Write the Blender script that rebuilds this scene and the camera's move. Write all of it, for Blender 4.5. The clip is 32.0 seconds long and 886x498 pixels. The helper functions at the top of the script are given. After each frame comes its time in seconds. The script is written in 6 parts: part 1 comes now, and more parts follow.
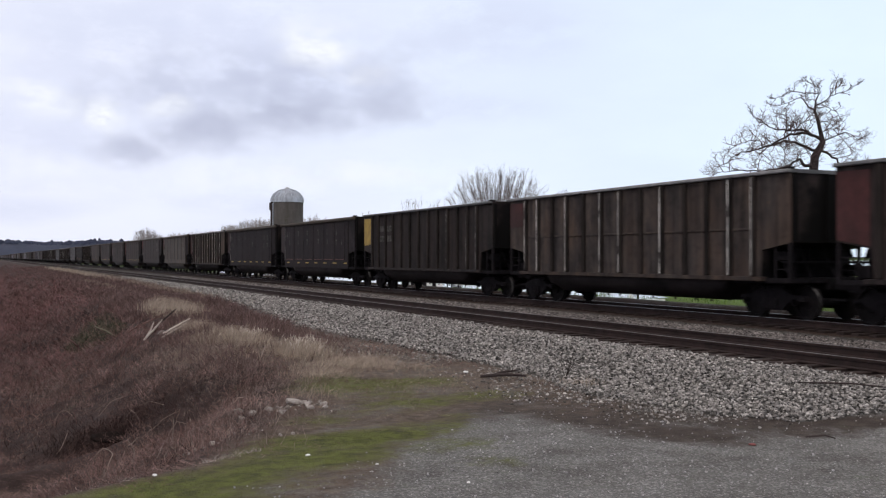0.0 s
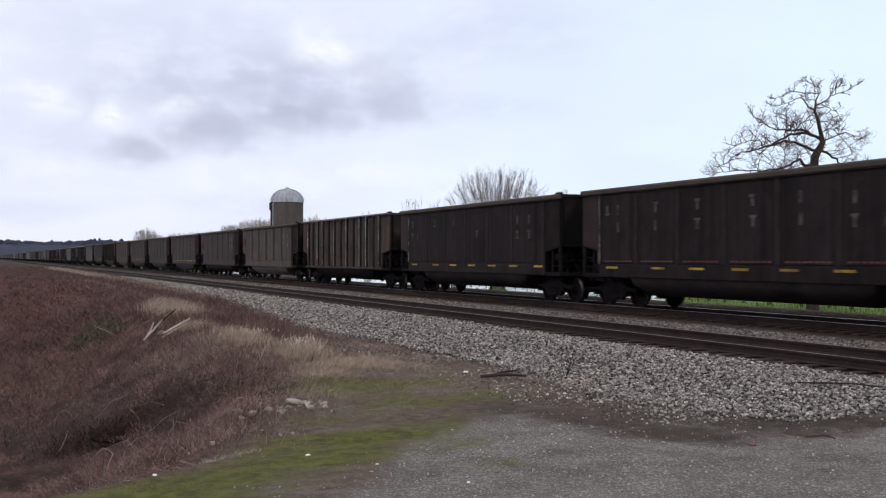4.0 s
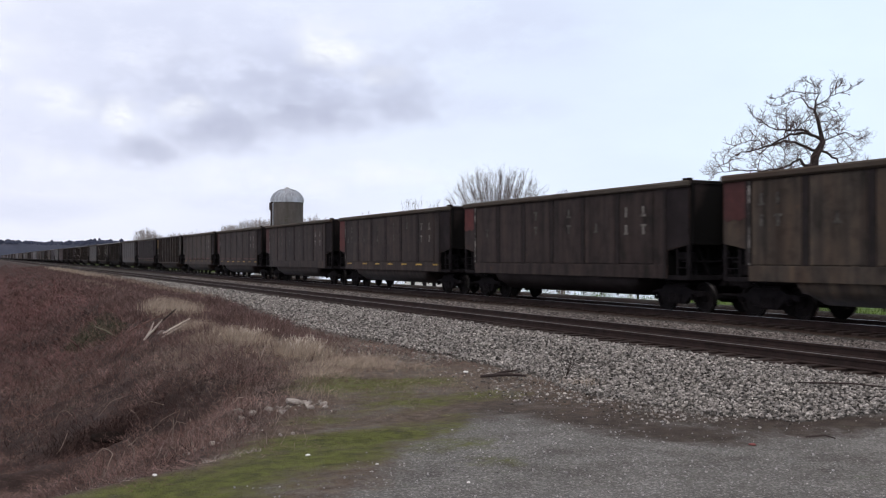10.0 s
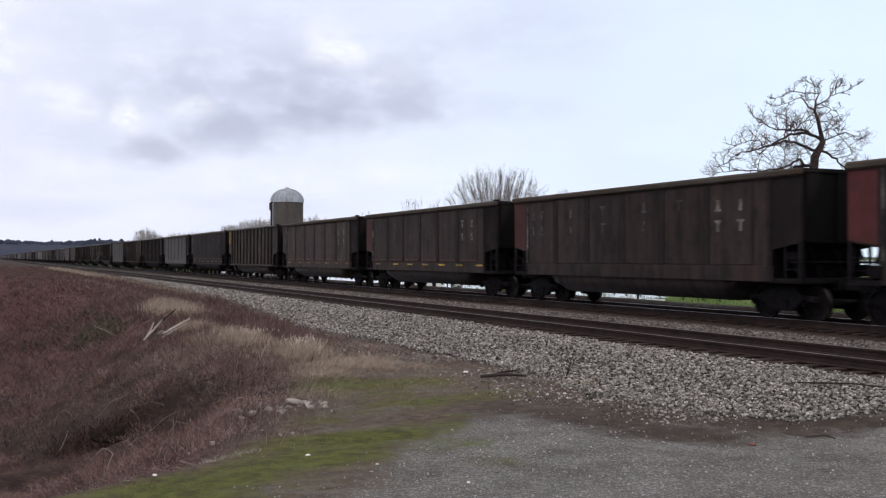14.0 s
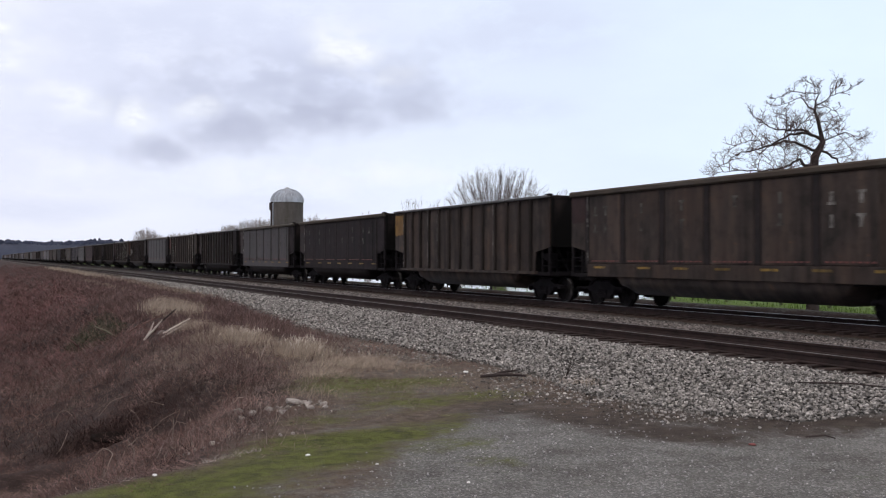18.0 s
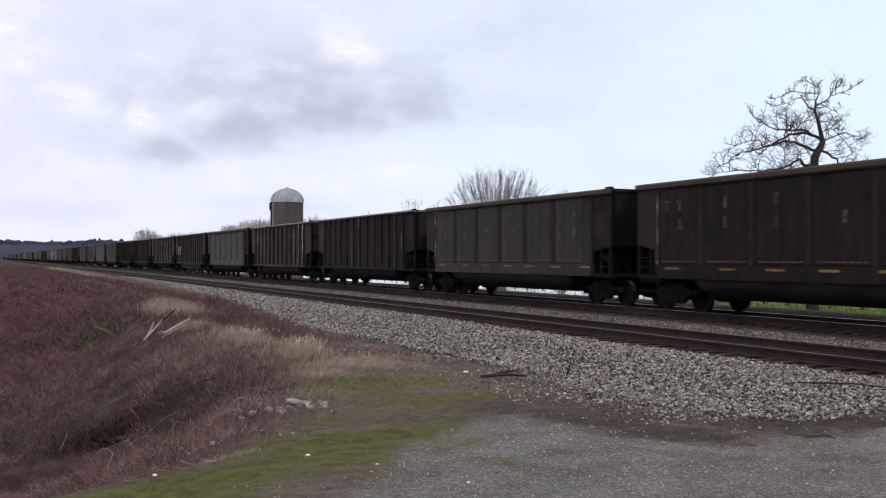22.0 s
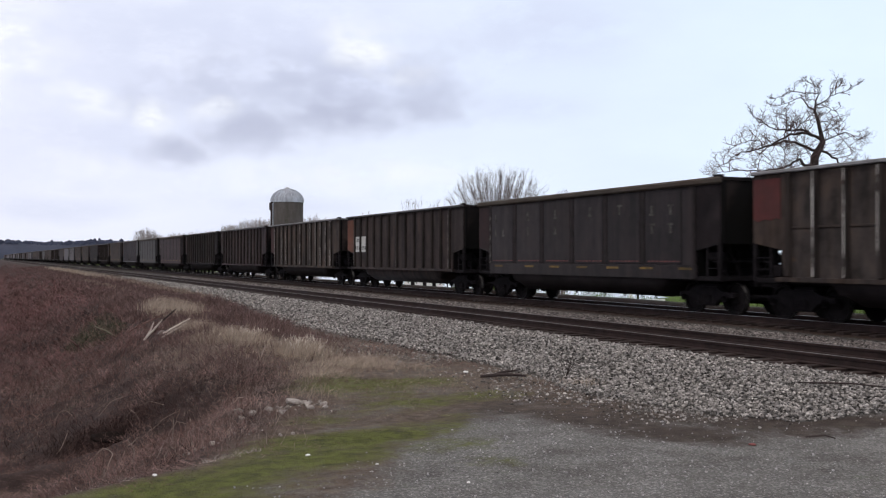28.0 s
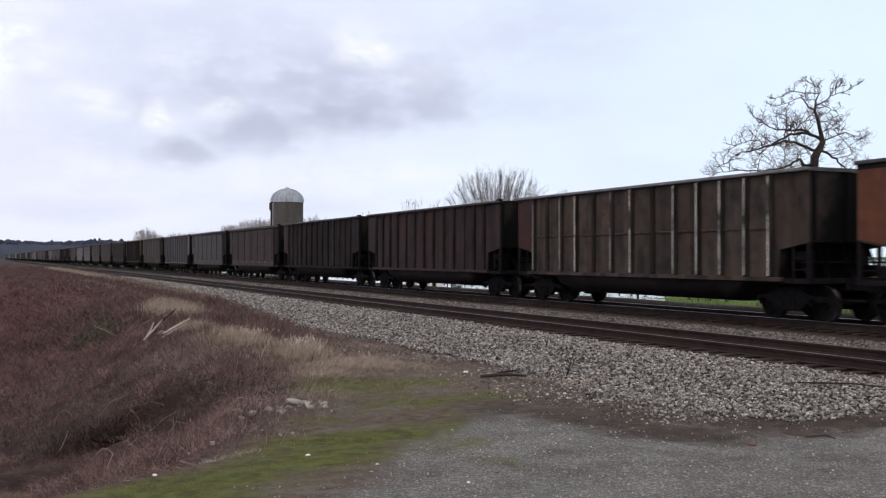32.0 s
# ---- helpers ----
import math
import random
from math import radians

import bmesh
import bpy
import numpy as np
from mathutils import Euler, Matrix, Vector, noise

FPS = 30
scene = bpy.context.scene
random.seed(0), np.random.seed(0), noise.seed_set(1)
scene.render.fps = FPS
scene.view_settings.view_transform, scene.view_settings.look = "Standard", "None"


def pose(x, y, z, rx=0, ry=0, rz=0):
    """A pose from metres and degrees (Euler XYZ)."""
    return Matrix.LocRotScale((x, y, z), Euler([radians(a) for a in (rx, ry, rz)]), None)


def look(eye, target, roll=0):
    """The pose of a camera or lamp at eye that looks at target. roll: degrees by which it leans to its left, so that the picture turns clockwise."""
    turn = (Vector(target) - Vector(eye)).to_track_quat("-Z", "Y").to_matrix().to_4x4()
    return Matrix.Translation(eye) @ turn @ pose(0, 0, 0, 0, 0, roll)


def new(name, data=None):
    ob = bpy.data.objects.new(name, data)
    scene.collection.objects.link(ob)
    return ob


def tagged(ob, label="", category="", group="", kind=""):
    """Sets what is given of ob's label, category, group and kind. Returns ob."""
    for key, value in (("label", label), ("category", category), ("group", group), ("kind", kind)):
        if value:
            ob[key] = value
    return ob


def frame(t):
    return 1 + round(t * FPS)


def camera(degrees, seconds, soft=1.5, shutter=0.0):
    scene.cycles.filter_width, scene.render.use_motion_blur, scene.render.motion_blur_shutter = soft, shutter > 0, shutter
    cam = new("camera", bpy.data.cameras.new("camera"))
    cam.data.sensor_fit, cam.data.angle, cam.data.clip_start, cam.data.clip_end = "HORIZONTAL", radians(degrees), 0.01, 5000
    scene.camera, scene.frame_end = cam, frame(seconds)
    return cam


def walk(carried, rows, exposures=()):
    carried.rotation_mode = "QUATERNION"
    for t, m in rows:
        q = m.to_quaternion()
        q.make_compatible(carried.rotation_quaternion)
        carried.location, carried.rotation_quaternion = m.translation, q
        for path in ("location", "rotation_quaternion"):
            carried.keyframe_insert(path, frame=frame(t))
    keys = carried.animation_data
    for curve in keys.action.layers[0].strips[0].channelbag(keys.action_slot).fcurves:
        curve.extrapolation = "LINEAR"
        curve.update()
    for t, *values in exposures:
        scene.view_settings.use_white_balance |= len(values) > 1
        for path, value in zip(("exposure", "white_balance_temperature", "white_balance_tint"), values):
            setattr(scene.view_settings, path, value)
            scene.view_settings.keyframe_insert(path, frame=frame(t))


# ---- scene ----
import functools
# camera: stands still beside the lot, x is across the track, y along it
EYE = (0.0, 0.0, 2.1)
AIM = (math.sin(radians(25.13)), math.cos(radians(25.13)), 2.1 + math.tan(radians(0.49)))
cam = camera(48.46, 32.0, soft=1.2, shutter=0.4)
walk(cam, [(0.0, look(EYE, AIM)), (32.0, look(EYE, AIM))])

# ---- light ----
scene.view_settings.exposure = 0.0
world = bpy.data.worlds.new("overcast_sky")
scene.world = world
world.use_nodes = True
wn, wl = world.node_tree.nodes, world.node_tree.links
wn.clear()


def node(nodes, kind, **values):
    n = nodes.new(kind)
    for key, value in values.items():
        if key in n.inputs:
            n.inputs[key].default_value = value
    return n


def ramp(nodes, stops):
    n = nodes.new("ShaderNodeValToRGB")
    while len(n.color_ramp.elements) < len(stops):
        n.color_ramp.elements.new(0.5)
    for e, (p, c) in zip(n.color_ramp.elements, stops):
        e.position = p
        e.color = (*c, 1) if len(c) == 3 else c
    return n


def build_world():
    sky = wn.new("ShaderNodeTexSky")
    sky.sky_type = "NISHITA"
    sky.sun_disc = False
    sky.sun_elevation, sky.sun_rotation = radians(38), radians(200)
    clear = node(wn, "ShaderNodeBackground", Strength=0.09)
    wl.new(sky.outputs[0], clear.inputs[0])
    co = wn.new("ShaderNodeTexCoord")
    sep = wn.new("ShaderNodeSeparateXYZ")
    wl.new(co.outputs["Generated"], sep.inputs[0])
    # white on one hand, pale blue on the other, greyer overhead
    side = ramp(wn, [(0.05, (0.845, 0.872, 1.01)), (0.35, (0.805, 0.86, 1.015)), (0.70, (0.805, 0.932, 1.085))])
    wl.new(sep.outputs["X"], side.inputs[0])
    high = ramp(wn, [(0.34, (0, 0, 0)), (0.62, (1, 1, 1))])
    wl.new(sep.outputs["Z"], high.inputs[0])
    dome = wn.new("ShaderNodeMixRGB")
    dome.inputs[2].default_value = (0.87, 0.775, 0.73, 1)
    wl.new(high.outputs[0], dome.inputs[0])
    wl.new(side.outputs[0], dome.inputs[1])
    noi = node(wn, "ShaderNodeTexNoise", Scale=2.6, Detail=6.0, Roughness=0.55)
    stretch = wn.new("ShaderNodeMapping")
    stretch.inputs["Scale"].default_value = (1, 1, 2.6)
    wl.new(co.outputs["Generated"], stretch.inputs[0])
    wl.new(stretch.outputs[0], noi.inputs["Vector"])
    soft = ramp(wn, [(0.35, (0.93, 0.93, 0.96)), (0.6, (1.0, 1.0, 1.0))])
    wl.new(noi.outputs[0], soft.inputs[0])
    mul = wn.new("ShaderNodeMixRGB")
    mul.blend_type = "MULTIPLY"
    mul.inputs[0].default_value = 1.0
    wl.new(dome.outputs[0], mul.inputs[1])
    wl.new(soft.outputs[0], mul.inputs[2])
    veil = node(wn, "ShaderNodeBackground", Strength=1.085)
    wl.new(mul.outputs[0], veil.inputs[0])
    mix = wn.new("ShaderNodeMixShader")
    mix.inputs[0].default_value = 0.93
    out = wn.new("ShaderNodeOutputWorld")
    wl.new(clear.outputs[0], mix.inputs[1])
    wl.new(veil.outputs[0], mix.inputs[2])
    wl.new(mix.outputs[0], out.inputs[0])


build_world()
sun = new("sun", bpy.data.lights.new("sun", "SUN"))
sun.data.energy, sun.data.angle, sun.data.color = 1.0, radians(12), (1.0, 0.975, 0.95)
sun.matrix_world = look((-60, -40, 90), (0, 0, 0))

# ---- materials ----
MATS = {}


def surface(name, stops, scale=4.0, rough=0.85, bump=0.3, bump_scale=None, stretch=(1, 1, 1), metal=0.0, detail=8.0,
            wear=None, wear_scale=0.6, random_tint=0.0, island=0.0, bump_dist=0.02):
    """A worn matte surface: noise through a ramp, a second broad noise of wear, fine relief."""
    m = bpy.data.materials.new(name)
    m.use_nodes = True
    ns, ls = m.node_tree.nodes, m.node_tree.links
    bsdf = ns["Principled BSDF"]
    co = ns.new("ShaderNodeTexCoord")
    mp = ns.new("ShaderNodeMapping")
    mp.inputs["Scale"].default_value = stretch
    ls.new(co.outputs["Object"], mp.inputs[0])
    info = ns.new("ShaderNodeObjectInfo")
    shift = ns.new("ShaderNodeVectorMath")
    shift.operation = "MULTIPLY_ADD"
    shift.inputs[1].default_value = (37, 37, 37)
    ls.new(info.outputs["Random"], shift.inputs[0])
    ls.new(mp.outputs[0], shift.inputs[2])
    n1 = node(ns, "ShaderNodeTexNoise", Scale=scale, Detail=detail, Roughness=0.62)
    ls.new(shift.outputs[0], n1.inputs["Vector"])
    r1 = ramp(ns, stops)
    ls.new(n1.outputs[0], r1.inputs[0])
    colour = r1.outputs[0]
    if wear:
        n2 = node(ns, "ShaderNodeTexNoise", Scale=wear_scale, Detail=5.0, Roughness=0.6)
        ls.new(shift.outputs[0], n2.inputs["Vector"])
        r2 = ramp(ns, [(0.42, (0, 0, 0)), (0.66, (1, 1, 1))])
        ls.new(n2.outputs[0], r2.inputs[0])
        mx = ns.new("ShaderNodeMixRGB")
        mx.inputs[2].default_value = (*wear, 1)
        ls.new(r2.outputs[0], mx.inputs[0])
        ls.new(colour, mx.inputs[1])
        colour = mx.outputs[0]
    for amount, source in ((random_tint, info.outputs["Random"]), (island, None)):
        if amount:
            if source is None:
                source = ns.new("ShaderNodeNewGeometry").outputs["Random Per Island"]
            rg = ns.new("ShaderNodeMapRange")
            rg.inputs["To Min"].default_value, rg.inputs["To Max"].default_value = 1 - amount, 1 + amount
            ls.new(source, rg.inputs[0])
            hs = ns.new("ShaderNodeHueSaturation")
            ls.new(rg.outputs[0], hs.inputs["Value"])
            ls.new(colour, hs.inputs["Color"])
            colour = hs.outputs[0]
    ls.new(colour, bsdf.inputs["Base Color"])
    bsdf.inputs["Roughness"].default_value = rough
    bsdf.inputs["Metallic"].default_value = metal
    bsdf.inputs["Specular IOR Level"].default_value = 0.25
    if bump:
        n3 = node(ns, "ShaderNodeTexNoise", Scale=bump_scale or scale * 4, Detail=6.0, Roughness=0.6)
        ls.new(shift.outputs[0], n3.inputs["Vector"])
        bp = node(ns, "ShaderNodeBump", Strength=bump, Distance=bump_dist)
        ls.new(n3.outputs[0], bp.inputs["Height"])
        ls.new(bp.outputs[0], bsdf.inputs["Normal"])
    MATS[name] = m
    return m


def dull(m, value):
    m.node_tree.nodes["Principled BSDF"].inputs["Specular IOR Level"].default_value = value
    return m


def coat(name, low, high, wear, dust=0.06):
    """Dusty car side: patches of grime and rust, dark and dusty streaks that run down the sheet."""
    m = surface(name, [(0.32, low), (0.70, high)], scale=1.6, rough=0.8, bump=0.15, bump_scale=9, stretch=(1, 1.2, 0.6),
                wear=wear, wear_scale=0.8, random_tint=0.12)
    ns, ls = m.node_tree.nodes, m.node_tree.links
    bsdf = ns["Principled BSDF"]
    colour = bsdf.inputs["Base Color"].links[0].from_socket
    co, info = ns.new("ShaderNodeTexCoord"), ns.new("ShaderNodeObjectInfo")
    for stretch, scale, stops in (((1, 2.6, 0.14), 1.2, [(0.34, (0.52, 0.52, 0.54)), (0.5, (1, 1, 1)), (0.66, (1.42, 1.36, 1.28))]),
                                  ((1, 0.9, 1.2), 2.4, [(0.30, (0.62, 0.62, 0.63)), (0.5, (1, 1, 1)), (0.64, (1.0, 1.0, 1.0)), (0.74, (1.85, 1.35, 1.0))])):
        mp = ns.new("ShaderNodeMapping")
        mp.inputs["Scale"].default_value = stretch
        ls.new(co.outputs["Object"], mp.inputs[0])
        shift = ns.new("ShaderNodeVectorMath")
        shift.operation = "MULTIPLY_ADD"
        shift.inputs[1].default_value = (53, 53, 53)
        ls.new(info.outputs["Random"], shift.inputs[0])
        ls.new(mp.outputs[0], shift.inputs[2])
        n = node(ns, "ShaderNodeTexNoise", Scale=scale, Detail=6.0, Roughness=0.6)
        ls.new(shift.outputs[0], n.inputs["Vector"])
        r = ramp(ns, stops)
        ls.new(n.outputs[0], r.inputs[0])
        mx = ns.new("ShaderNodeMixRGB")
        mx.blend_type, mx.inputs[0].default_value = "MULTIPLY", 1.0
        ls.new(colour, mx.inputs[1])
        ls.new(r.outputs[0], mx.inputs[2])
        colour = mx.outputs[0]
    ls.new(colour, bsdf.inputs["Base Color"])
    bsdf.inputs["Sheen Weight"].default_value = dust
    bsdf.inputs["Sheen Tint"].default_value = (0.93, 0.95, 1.0, 1)
    bsdf.inputs["Sheen Roughness"].default_value = 0.45
    return dull(m, 0.16)


COATS = {
    "brown": coat("dusty_brown_metal", (0.0121, 0.0089, 0.0088), (0.0438, 0.0324, 0.0309), (0.0327, 0.0219, 0.0197)),
    "tan": coat("dusty_tan_metal", (0.0205, 0.0168, 0.0159), (0.0672, 0.0558, 0.0515), (0.0540, 0.0362, 0.0277), 0.03),
    "sandy": coat("dusty_sandy_metal", (0.0224, 0.0185, 0.0156), (0.0734, 0.0616, 0.0518), (0.0585, 0.0413, 0.0307), 0.08),
    "khaki": coat("dusty_khaki_metal", (0.0166, 0.0130, 0.0119), (0.0556, 0.0440, 0.0396), (0.0440, 0.0296, 0.0238), 0.06),
    "grey": coat("dusty_grey_metal", (0.0099, 0.0079, 0.0092), (0.0300, 0.0243, 0.0274), (0.0212, 0.0161, 0.0169), 0.16),
    "dark": coat("sooty_dark_metal", (0.0057, 0.0043, 0.0053), (0.0203, 0.0149, 0.0176), (0.0147, 0.0100, 0.0113), 0.02),
    "rust": coat("rusty_brown_metal", (0.0175, 0.0104, 0.0119), (0.0508, 0.0295, 0.0325), (0.0350, 0.0182, 0.0180)),
    "umber": coat("dusty_umber_metal", (0.0095, 0.0074, 0.0071), (0.0305, 0.0245, 0.0235), (0.0236, 0.0162, 0.0149), 0.03),
    "pale": coat("haze_pale_metal", (0.0500, 0.0479, 0.0562), (0.0940, 0.0897, 0.1053), (0.0620, 0.0529, 0.0562), 0.16),
}
TOPDUST = surface("dust_covered_top_rail", [(0.3, (0.030, 0.025, 0.020)), (0.7, (0.075, 0.064, 0.052))], 2.0, 0.8, 0.15, stretch=(1, 0.5, 1), wear=(0.05, 0.035, 0.026))
PANELS = {
    "red": surface("faded_red_paint", [(0.3, (0.058, 0.0135, 0.0135)), (0.7, (0.105, 0.024, 0.023))], 3, 0.7, 0.1, wear=(0.06, 0.02, 0.018)),
    "dull_red": surface("sooty_red_paint", [(0.3, (0.040, 0.013, 0.013)), (0.7, (0.072, 0.023, 0.022))], 3, 0.7, 0.1, wear=(0.028, 0.013, 0.012)),
    "dark_red": surface("coal_dark_red_paint", [(0.3, (0.018, 0.0085, 0.0085)), (0.7, (0.034, 0.0145, 0.014))], 3, 0.7, 0.1, wear=(0.014, 0.009, 0.0088)),
    "yellow": surface("dirty_yellow_paint", [(0.3, (0.30, 0.20, 0.045)), (0.7, (0.42, 0.29, 0.07))], 3, 0.7, 0.1, wear=(0.18, 0.12, 0.04)),
    "orange": surface("dirty_orange_paint", [(0.3, (0.075, 0.026, 0.014)), (0.7, (0.15, 0.051, 0.024))], 3, 0.7, 0.1, wear=(0.085, 0.034, 0.021)),
    "ochre": surface("dirty_ochre_paint", [(0.3, (0.13, 0.072, 0.02)), (0.7, (0.21, 0.118, 0.034))], 3, 0.7, 0.1, wear=(0.045, 0.030, 0.020)),
}
SOOT = surface("coal_black_steel", [(0.3, (0.0057, 0.0050, 0.0060)), (0.7, (0.0167, 0.0140, 0.0157))], 5, 0.8, 0.2)
dull(SOOT, 0.08)
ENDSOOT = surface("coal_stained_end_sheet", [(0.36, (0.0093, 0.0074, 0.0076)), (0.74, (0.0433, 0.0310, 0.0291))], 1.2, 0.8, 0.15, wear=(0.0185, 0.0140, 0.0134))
dull(ENDSOOT, 0.1)
CHORD = surface("worn_bare_aluminium", [(0.3, (0.045, 0.044, 0.046)), (0.7, (0.12, 0.118, 0.12))], 3, 0.55, 0.1, metal=0.2, random_tint=0.3)
POSTPALE = surface("pale_edge_strip", [(0.38, (0.050, 0.043, 0.039)), (0.54, (0.56, 0.53, 0.50))], 2.0, 0.6, 0.1, stretch=(1, 1, 0.8), random_tint=0.4, detail=4.0)
POSTDARK = dull(surface("dark_brown_post", [(0.32, (0.0105, 0.0082, 0.0078)), (0.70, (0.036, 0.0285, 0.0258))], 1.4, 0.8, 0.1, stretch=(1, 1, 0.4), random_tint=0.25), 0.12)
POSTDIM = surface("dim_edge_strip", [(0.47, (0.016, 0.0135, 0.0125)), (0.64, (0.19, 0.176, 0.166))], 2.4, 0.6, 0.1, random_tint=0.4, detail=4.0)
LETTERDIM = surface("nearly_worn_off_lettering", [(0.38, (0.020, 0.0175, 0.016)), (0.68, (0.105, 0.098, 0.092))], 5, 0.8, 0.0)
CHORDPALE = surface("bright_worn_aluminium", [(0.3, (0.11, 0.11, 0.113)), (0.7, (0.24, 0.238, 0.24))], 3, 0.55, 0.1, metal=0.2, random_tint=0.2)
ENDSTAIN = dull(surface("coal_stained_tan_end", [(0.40, (0.0062, 0.0055, 0.0062)), (0.60, (0.0371, 0.0285, 0.0269)), (0.78, (0.0772, 0.0580, 0.0504))], 0.9, 0.8, 0.15), 0.1)


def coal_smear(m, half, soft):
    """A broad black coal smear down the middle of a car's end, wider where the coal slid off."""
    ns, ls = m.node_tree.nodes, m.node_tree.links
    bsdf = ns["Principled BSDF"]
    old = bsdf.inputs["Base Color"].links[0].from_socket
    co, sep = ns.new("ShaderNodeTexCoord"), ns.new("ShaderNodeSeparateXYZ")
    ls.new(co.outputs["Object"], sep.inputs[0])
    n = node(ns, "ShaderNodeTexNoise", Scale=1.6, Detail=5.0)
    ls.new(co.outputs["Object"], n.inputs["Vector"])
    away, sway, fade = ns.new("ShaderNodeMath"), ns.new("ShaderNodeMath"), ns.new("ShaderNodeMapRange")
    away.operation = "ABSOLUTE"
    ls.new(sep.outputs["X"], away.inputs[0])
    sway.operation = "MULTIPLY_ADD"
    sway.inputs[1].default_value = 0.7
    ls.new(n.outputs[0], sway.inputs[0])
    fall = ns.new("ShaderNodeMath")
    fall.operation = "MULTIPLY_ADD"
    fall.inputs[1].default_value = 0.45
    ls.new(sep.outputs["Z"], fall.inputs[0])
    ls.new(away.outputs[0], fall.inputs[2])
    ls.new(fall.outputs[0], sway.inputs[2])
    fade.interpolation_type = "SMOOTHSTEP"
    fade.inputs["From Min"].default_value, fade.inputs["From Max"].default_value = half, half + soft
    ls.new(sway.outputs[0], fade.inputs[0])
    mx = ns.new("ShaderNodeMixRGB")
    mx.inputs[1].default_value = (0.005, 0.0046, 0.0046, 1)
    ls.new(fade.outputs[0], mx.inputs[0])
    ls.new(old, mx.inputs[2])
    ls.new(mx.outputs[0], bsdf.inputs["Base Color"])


# Belly colour darkened to paint in the shade under the car.
BELLYSHADE = dull(surface("shade_dark_belly", [(0.3, (0.0088, 0.0072, 0.0078)), (0.7, (0.0288, 0.0235, 0.0244))], 1.5, 0.7, 0.1, stretch=(1, 0.5, 1), random_tint=0.3), 0.1)
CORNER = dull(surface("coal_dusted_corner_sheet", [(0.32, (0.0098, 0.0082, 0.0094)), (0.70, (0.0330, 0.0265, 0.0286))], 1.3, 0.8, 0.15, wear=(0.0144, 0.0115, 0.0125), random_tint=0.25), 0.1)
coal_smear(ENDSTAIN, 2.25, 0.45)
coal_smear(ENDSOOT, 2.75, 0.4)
TREAD = surface("polished_wheel_steel", [(0.44, (0.012, 0.011, 0.0105)), (0.66, (0.17, 0.165, 0.16))], 2.2, 0.35, 0.05, metal=0.5)
LETTER = surface("faded_white_lettering", [(0.34, (0.030, 0.026, 0.024)), (0.66, (0.215, 0.203, 0.19))], 5, 0.8, 0.0)
BOARD = surface("white_number_board", [(0.3, (0.50, 0.50, 0.48)), (0.7, (0.62, 0.62, 0.60))], 4, 0.7, 0.05, wear=(0.40, 0.39, 0.37))
REFLECTDIM = surface("sooty_reflector_tape", [(0.35, (0.055, 0.037, 0.012)), (0.68, (0.20, 0.125, 0.028))], 5, 0.6, 0.0, random_tint=0.45)
REFLECT = surface("yellow_reflector_tape", [(0.32, (0.12, 0.080, 0.016)), (0.62, (0.46, 0.30, 0.045))], 5, 0.5, 0.0, random_tint=0.45)
RED_TAPE = surface("red_reflector_tape", [(0.3, (0.07, 0.022, 0.021)), (0.7, (0.17, 0.055, 0.052))], 5, 0.5, 0.0)
RAILSIDE = surface("rusty_rail_side", [(0.3, (0.0144, 0.0088, 0.0081)), (0.7, (0.0371, 0.0225, 0.0202))], 3, 0.85, 0.2)
RAILTOP = surface("polished_rail_head", [(0.3, (0.30, 0.30, 0.32)), (0.7, (0.42, 0.42, 0.44))], 2, 0.32, 0.03, metal=0.9)
RAILDULL = surface("dull_rail_head", [(0.3, (0.10, 0.095, 0.095)), (0.7, (0.18, 0.17, 0.17))], 2, 0.5, 0.03, metal=0.6)
TIE = surface("creosoted_wooden_tie", [(0.3, (0.0144, 0.0093, 0.0084)), (0.7, (0.0371, 0.0245, 0.0218))], 6, 0.9, 0.4, stretch=(0.4, 3, 3), random_tint=0.25)
ROCK = surface("crushed_grey_ballast", [(0.25, (0.070, 0.066, 0.062)), (0.5, (0.20, 0.188, 0.178)), (0.8, (0.52, 0.495, 0.47))], 9, 0.9, 0.2, island=0.85)
ROCKBROWN = surface("rust_dusted_ballast", [(0.25, (0.042, 0.035, 0.033)), (0.5, (0.118, 0.104, 0.098)), (0.8, (0.34, 0.312, 0.300))], 8, 0.9, 0.2, island=0.8)
PEBBLE = surface("loose_grey_pebble", [(0.3, (0.20, 0.195, 0.195)), (0.7, (0.36, 0.35, 0.35))], 14, 0.9, 0.1, island=0.5)
WHITESTONE = surface("pale_broken_stone", [(0.3, (0.19, 0.168, 0.152)), (0.7, (0.40, 0.37, 0.345))], 8, 0.9, 0.4, random_tint=0.35)
CANE = surface("red_brown_cane", [(0.3, (0.070, 0.034, 0.033)), (0.5, (0.142, 0.073, 0.069)), (0.7, (0.245, 0.145, 0.134))], 0.9, 0.85, 0.0, island=0.38)
BRAMBLE = surface("dead_bramble_stem", [(0.36, (0.056, 0.031, 0.028)), (0.5, (0.138, 0.082, 0.073)), (0.66, (0.275, 0.185, 0.163))], 0.9, 0.9, 0.0, island=0.55)
# Darker copies of the stem colours, for shade in hollows of the brush.
DARKBRAMBLE = surface("shade_dark_bramble_stem", [(0.36, (0.021, 0.0125, 0.0118)), (0.66, (0.088, 0.053, 0.048))], 0.9, 0.9, 0.0, island=0.55)
DARKCANE = surface("shade_dark_red_cane", [(0.36, (0.030, 0.0175, 0.0165)), (0.66, (0.105, 0.063, 0.057))], 0.9, 0.85, 0.0, island=0.5)
WEED = surface("dull_red_brown_weed", [(0.3, (0.054, 0.032, 0.030)), (0.5, (0.118, 0.074, 0.068)), (0.7, (0.215, 0.148, 0.132))], 0.9, 0.85, 0.0, island=0.5)
